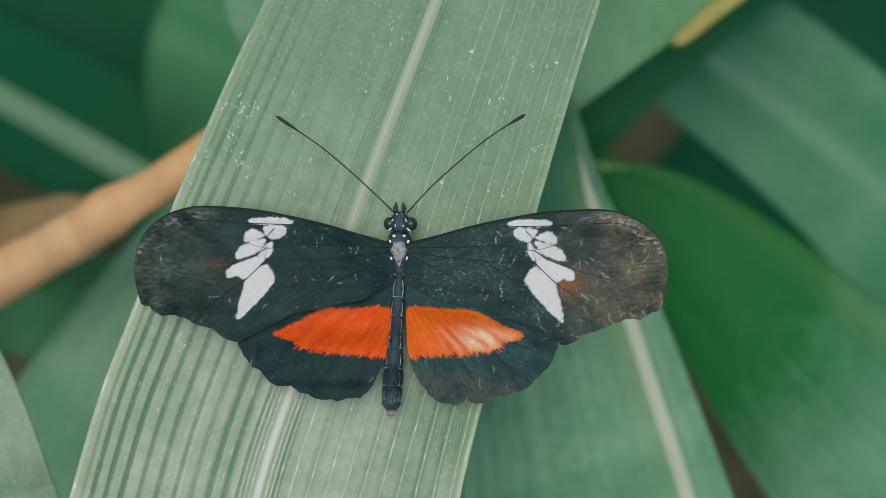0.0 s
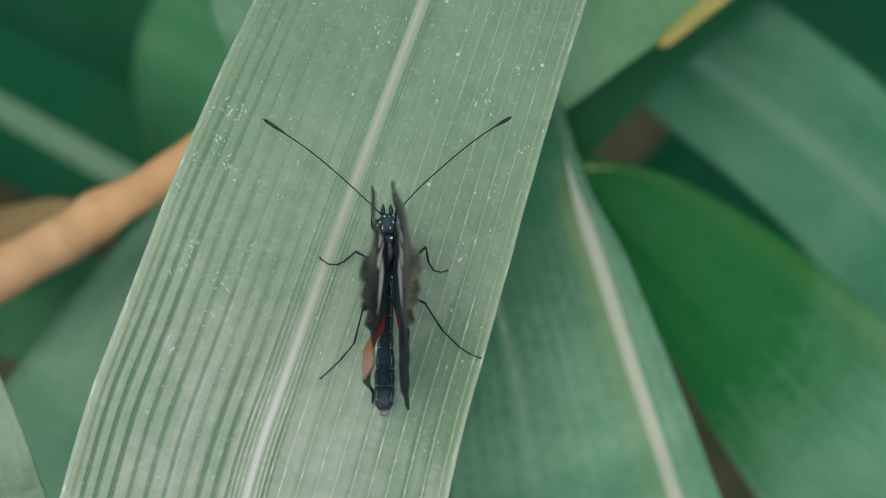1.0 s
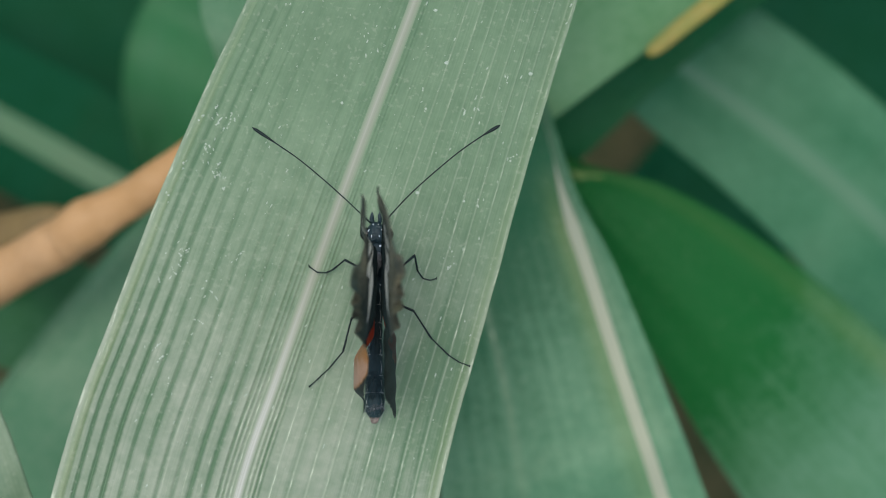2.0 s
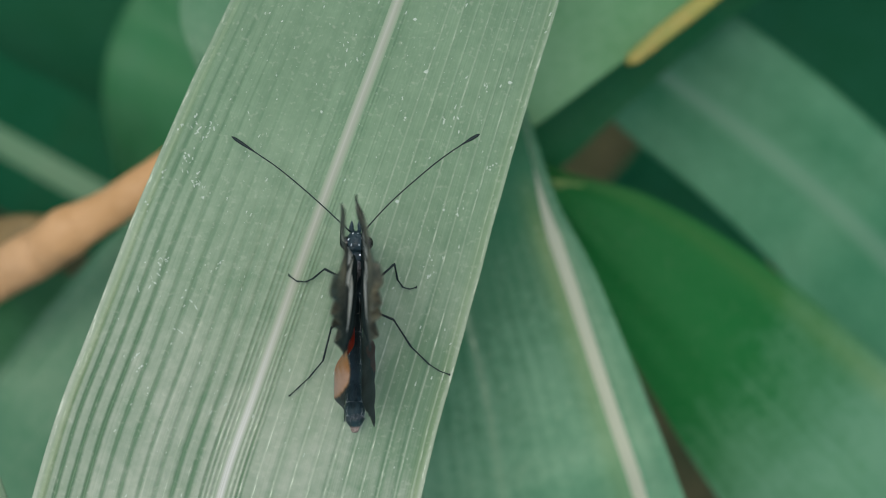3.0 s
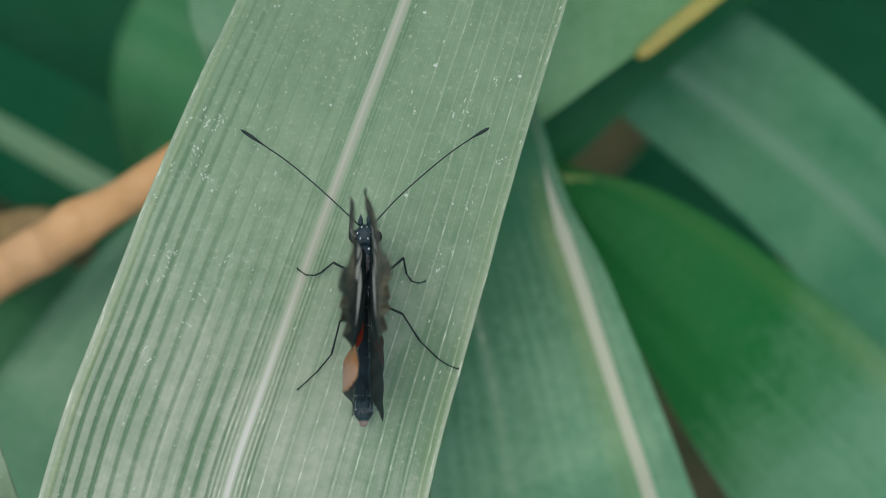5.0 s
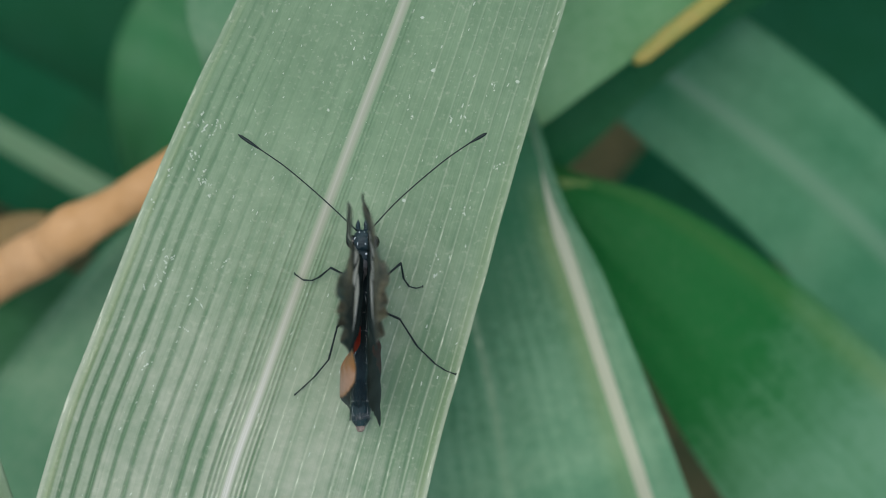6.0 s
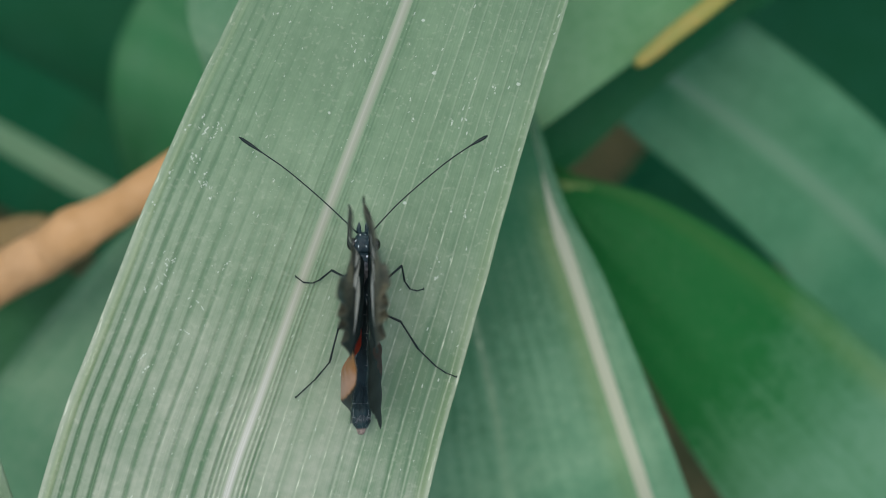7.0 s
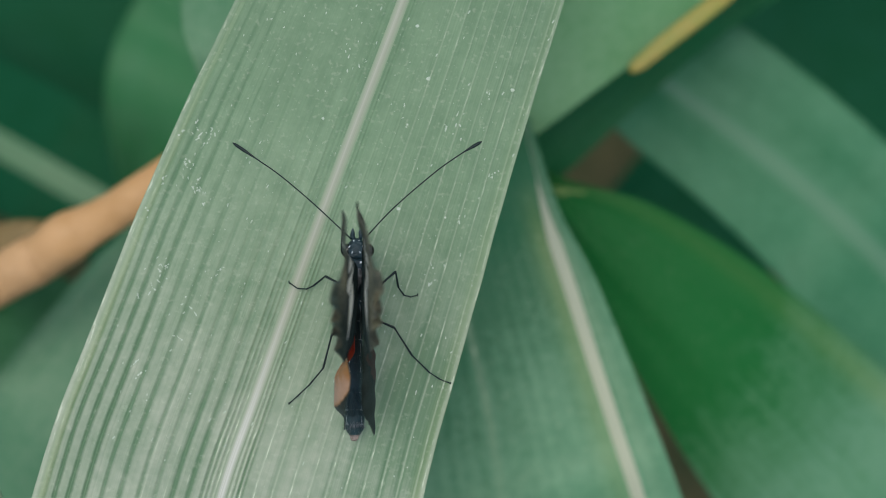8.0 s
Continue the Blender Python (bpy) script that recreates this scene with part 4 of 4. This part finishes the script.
blob("hair_patch", [(0, 1.6, 4.9), (0, 1.1, 5.25), (0, 0.1, 5.35), (0, -0.9, 5.25), (0, -1.8, 5.1)], [0.3, 0.95, 0.95, 0.5, 0.12], M_HAIR, 16, 0.4,
     parent=thorax, rough=0.35, label="grey hair patch")
fur("fur", (0, 0.9, 5.3), (1.0, 0.9, 0.25), 1.1, 160, M_HAIR, thorax, 3)
fur("fur", (0, 0.0, 4.9), (2.0, 3.2, 1.3), 1.3, 420, M_BLACK, thorax, 4)
for sx in (-1, 1):
    for x, y, z, rx, ry, turn in ((0.66, 2.35, 5.15, 0.30, 0.24, 0.0), (1.2, 1.6, 5.25, 0.2, 0.3, 0.5), (1.6, 0.0, 4.75, 0.14, 0.38, 0.2),
                                  (1.05, -0.65, 5.2, 0.18, 0.32, 0.3), (0.8, -3.0, 4.55, 0.12, 0.5, -0.9)):
        spot(thorax, sx * x, y, z, rx, ry, -sx * turn)
head = blob("head", [(0, 2.9, 3.9), (0, 3.4, 4.0), (0, 4.4, 4.0), (0, 5.2, 3.9), (0, 5.6, 3.8)], [0.7, 1.3, 1.3, 0.95, 0.3], M_BLACK, 22,
            rough=0.14, label="black head")
fur("fur", (0, 4.3, 5.1), (1.0, 1.1, 0.5), 0.7, 160, M_BLACK, head, 5, back=-0.5)
for sx in (-1, 1):
    out = 1.5 if sx > 0 else 1.28
    blob("eye", [((out - 0.1) * sx, 3.1, 4.1), ((out - 0.05) * sx, 3.4, 4.1), (out * sx, 4.0, 4.1), ((out - 0.05) * sx, 4.6, 4.1), ((out - 0.1) * sx, 4.9, 4.1)],
         [0.2, 0.68, 0.9, 0.68, 0.2], M_EYE, 20, parent=head, label="dark rounded eye")
    blob("palp", [(0.42 * sx, 5.2, 4.0), (0.55 * sx, 6.0, 4.3), (0.52 * sx, 6.5, 4.5), (0.5 * sx, 7.0, 4.7)], [0.26, 0.34, 0.25, 0.05], M_BLACK, 10,
         parent=head, rough=0.3)
    for x, y, z, rx, ry, turn in ((0.52, 3.75, 5.2, 0.13, 0.33, 0.2), (1.25, 3.25, 4.9, 0.13, 0.42, 0.9), (0.9, 4.5, 5.0, 0.10, 0.28, 0.6),
                                  (0.35, 5.25, 4.75, 0.16, 0.22, 0.0)):
        spot(head, sx * x, y, z, rx, ry, sx * turn)

# the abdomen: six rings, each swelling and then pinched
steps = np.linspace(0, 1, 90)
mid = spline([(0, -3.0, 3.9), (0, -7, 4.2), (-0.05, -10, 4.0), (-0.1, -13, 3.5), (-0.15, -16.5, 2.8), (-0.2, -19.5, 2.6), (-0.2, -21.4, 2.5)], 90)
swell = np.interp(steps, [0, 0.08, 0.4, 0.6, 0.78, 0.92, 1], [0.6, 0.9, 1.0, 1.25, 1.38, 1.3, 0.85])
rings = swell * (0.93 + 0.09 * np.abs(np.sin(steps * math.pi * 8)) ** 0.6)
v, f = tube(mid, rings, 24)
abdomen = mesh_object("abdomen", np.array(v) * MM, f, M_ABDOMEN, BUTTERFLY, label="dark abdomen with pale ringed joints")
for k in range(1, 8):
    i = round(89 * k / 8)
    c, r = mid[i], rings[i]
    for sx in (-1, 1):
        # a broken pale line down each side, bowed out over the ring
        a, b = max(2, i - 9), i - 1
        side = [(mid[q][0] + sx * rings[q] * (0.66 + 0.10 * math.sin(math.pi * (q - a) / (b - a))), mid[q][1], mid[q][2] + rings[q] * 0.72) for q in range(a, b + 1)]
        wide = [max(0.012, (0.075 - 0.006 * k) * (0.75 + 0.9 * noise.noise(Vector((q * 0.7, k * 3.1, sx))))) for q in range(a, b + 1)]
        v, f = tube(side, wide, 6)
        mesh_object("pale_line", np.array(v) * MM, f, M_JOINT, abdomen)
    band = [(c[0] + r * 1.03 * math.cos(a), c[1] + 0.22 * math.sin(a), c[2] + r * 1.03 * math.sin(a)) for a in np.linspace(0.35, math.pi - 0.35, 15)]
    v, f = tube(band, [0.03] + [0.004 + 0.07 * (abs(i - 6) / 6) ** 2 + 0.012 * ((i * 7 + k) % 3) for i in range(13)] + [0.03], 6)
    mesh_object("joint_band", np.array(v) * MM, f, M_JOINT, abdomen)
blob("tail_tip", [(-0.2, -20.9, 2.5), (-0.22, -21.6, 2.5), (-0.25, -22.3, 2.45)], [0.8, 0.66, 0.32], M_TAIL, 14, parent=abdomen,
     rough=0.3, label="brown tail tip")
fur("fur", (-0.05, -8.0, 5.0), (1.0, 5.0, 0.5), 0.75, 420, M_ABDOMEN, abdomen, 6)
fur("fur", (-0.15, -16.0, 4.35), (1.35, 4.5, 0.9), 0.8, 520, M_ABDOMEN, abdomen, 7)
fur("fur", (-0.15, -19.7, 3.95), (1.2, 1.3, 1.0), 0.8, 170, M_HAIR, abdomen, 8)
ANT = {-1: [(-0.7, 5.5, 4.4), (-5.5, 10.0, 5.6), (-10.0, 13.8, 6.2), (-13.0, 15.9, 6.4), (-16.6, 18.3, 6.4)],
       1: [(1.0, 5.5, 4.4), (5.0, 9.7, 5.6), (10.4, 14.4, 6.2), (14.0, 17.0, 6.4), (16.8, 18.7, 6.4)]}
for sx in (-1, 1):
    q = spline(ANT[sx], 60)
    r = np.interp(np.linspace(0, 1, 60), [0, 0.1, 0.78, 0.9, 0.97, 1], [0.11, 0.085, 0.09, 0.24, 0.22, 0.07])
    v, f = tube(q, r, 8)
    mesh_object("antenna", np.array(v) * MM, f, M_LEG, BUTTERFLY, label="thin black antenna with a clubbed tip")
LEGS = [[(-1.2, 0.2, 2.4), (-2.5, -0.5, 3.0), (-4.35, 0.45, 2.8), (-6.1, -0.9, 1.4), (-7.1, -1.36, 0.9), (-8.4, -1.3, 0.5), (-9.6, -0.45, 0.35)],
        [(1.2, 0.2, 2.4), (3.4, -0.5, 3.0), (5.25, 1.15, 2.8), (5.6, -1.0, 1.4), (6.35, -2.1, 0.8), (7.3, -2.35, 0.5), (8.25, -2.1, 0.35)],
        [(1.0, -2.6, 2.4), (2.3, -5.3, 2.8), (5.15, -6.5, 3.0), (7.55, -10.3, 2.0), (10.0, -12.75, 1.0), (11.4, -13.7, 0.5), (12.95, -14.3, 0.3)],
        [(-1.0, -2.6, 2.4), (-2.6, -7.0, 2.7), (-3.4, -7.6, 2.9), (-4.6, -12.2, 2.2), (-6.6, -14.6, 1.3), (-8.4, -16.3, 0.6), (-9.5, -17.3, 0.35)]]
for path in LEGS:
    pts, rad = [], []
    for k in range(len(path) - 1):
        a, b = np.array(path[k]), np.array(path[k + 1])
        for t in (0.0, 0.08, 0.5, 0.92):
            pts.append(a + (b - a) * t)
            rad.append((0.17, 0.15, 0.125, 0.105, 0.09, 0.08)[k] * (1.25 if t in (0.0, 0.92) else 1.0))
    foot = np.array(path[-1]) - np.array(path[-2])
    pts.append(np.array(path[-1]) - 0.10 * foot + np.array((0.0, -0.12, 0.0)))
    pts.append(np.array(path[-1]) + np.array((0.0, 0.22, 0.0)))
    rad += [0.115, 0.06]
    v, f = tube(pts, rad, 8)
    mesh_object("leg", np.array(v) * MM, f, M_LEG, BUTTERFLY, label="thin jointed black leg")

WINGS = {}
for sgn, seed in ((-1, 2.0), (1, 40.0)):
    WINGS["hind", sgn] = wing("hindwing", HIND_LEAD, HIND_TRAIL, hind_camber if sgn < 0 else flat_camber, False, sgn, seed + 9)
    WINGS["hind", sgn]["label"] = "black hindwing with an orange patch"
    WINGS["fore", sgn] = wing("forewing", FORE_LEAD, FORE_TRAIL, arched_camber if sgn < 0 else sloping_camber, True, sgn, seed)
    WINGS["fore", sgn]["label"] = "black forewing with a white patch band"


# ---- what moves ----
def motions():
    # seconds and the wings' lift in degrees: left fore, right fore, left hind, right hind
    lift = [(0.0, 12, 9, 10, 8), (0.1, 21.5, 18.5, 17, 14), (0.2, 29.5, 24.5, 24, 20), (0.3, 38.5, 33, 33, 29), (0.4, 50, 42, 44, 38), (0.5, 63, 54.5, 61, 55.5),
            (0.6, 78, 71.5, 76, 71), (0.7, 81, 75, 80.5, 75),
            (0.8, 87.5, 80.7, 86.5, 81), (0.9, 91.6, 84.0, 90, 84), (1.0, 93.2, 85.3, 92, 85.5),
            (1.2, 93.4, 85.6, 93, 86.3), (2.3, 93.6, 86.4, 94.4, 87.8), (3.5, 93.6, 86.5, 94.7, 88.2), (5.0, 93.6, 86.5, 94.7, 88.2),
            (8.0, 93.6, 86.5, 94.7, 88.2)]
    for column, key in enumerate([("fore", -1), ("fore", 1), ("hind", -1), ("hind", 1)]):
        rows = []
        for row in lift:
            a = row[1 + column]
            z = 4.9 if key[0] == "fore" else 4.5
            rows.append((row[0], pose(0.9 * key[1] * MM, 0, z * MM, {("fore", 1): -10.5, ("fore", -1): -5.3, ("hind", 1): -5.5, ("hind", -1): -6.0}[key] * min(1.0, a / 90) ** 9) @ pose(0, 0, 0, 0, -key[1] * a, 0)
                         @ pose(-0.9 * key[1] * MM, 0, 0)))
        walk(WINGS[key], rows)
    # the abdomen swings back under the wings and draws in as they close
    swing = [(0.0, -2.6, 0.0), (0.5, -2.2, 0.1), (1.0, -0.6, 0.2), (1.4, 0.0, 0.3), (5.0, 0.2, 0.3), (8.0, 0.0, 0.3)]
    walk(abdomen, [(t, pose(0, (-3 + draw) * MM, 0) @ pose(0, 0, 0, 0, 0, a) @ pose(0, 3 * MM, 0)) for t, a, draw in swing])


motions()
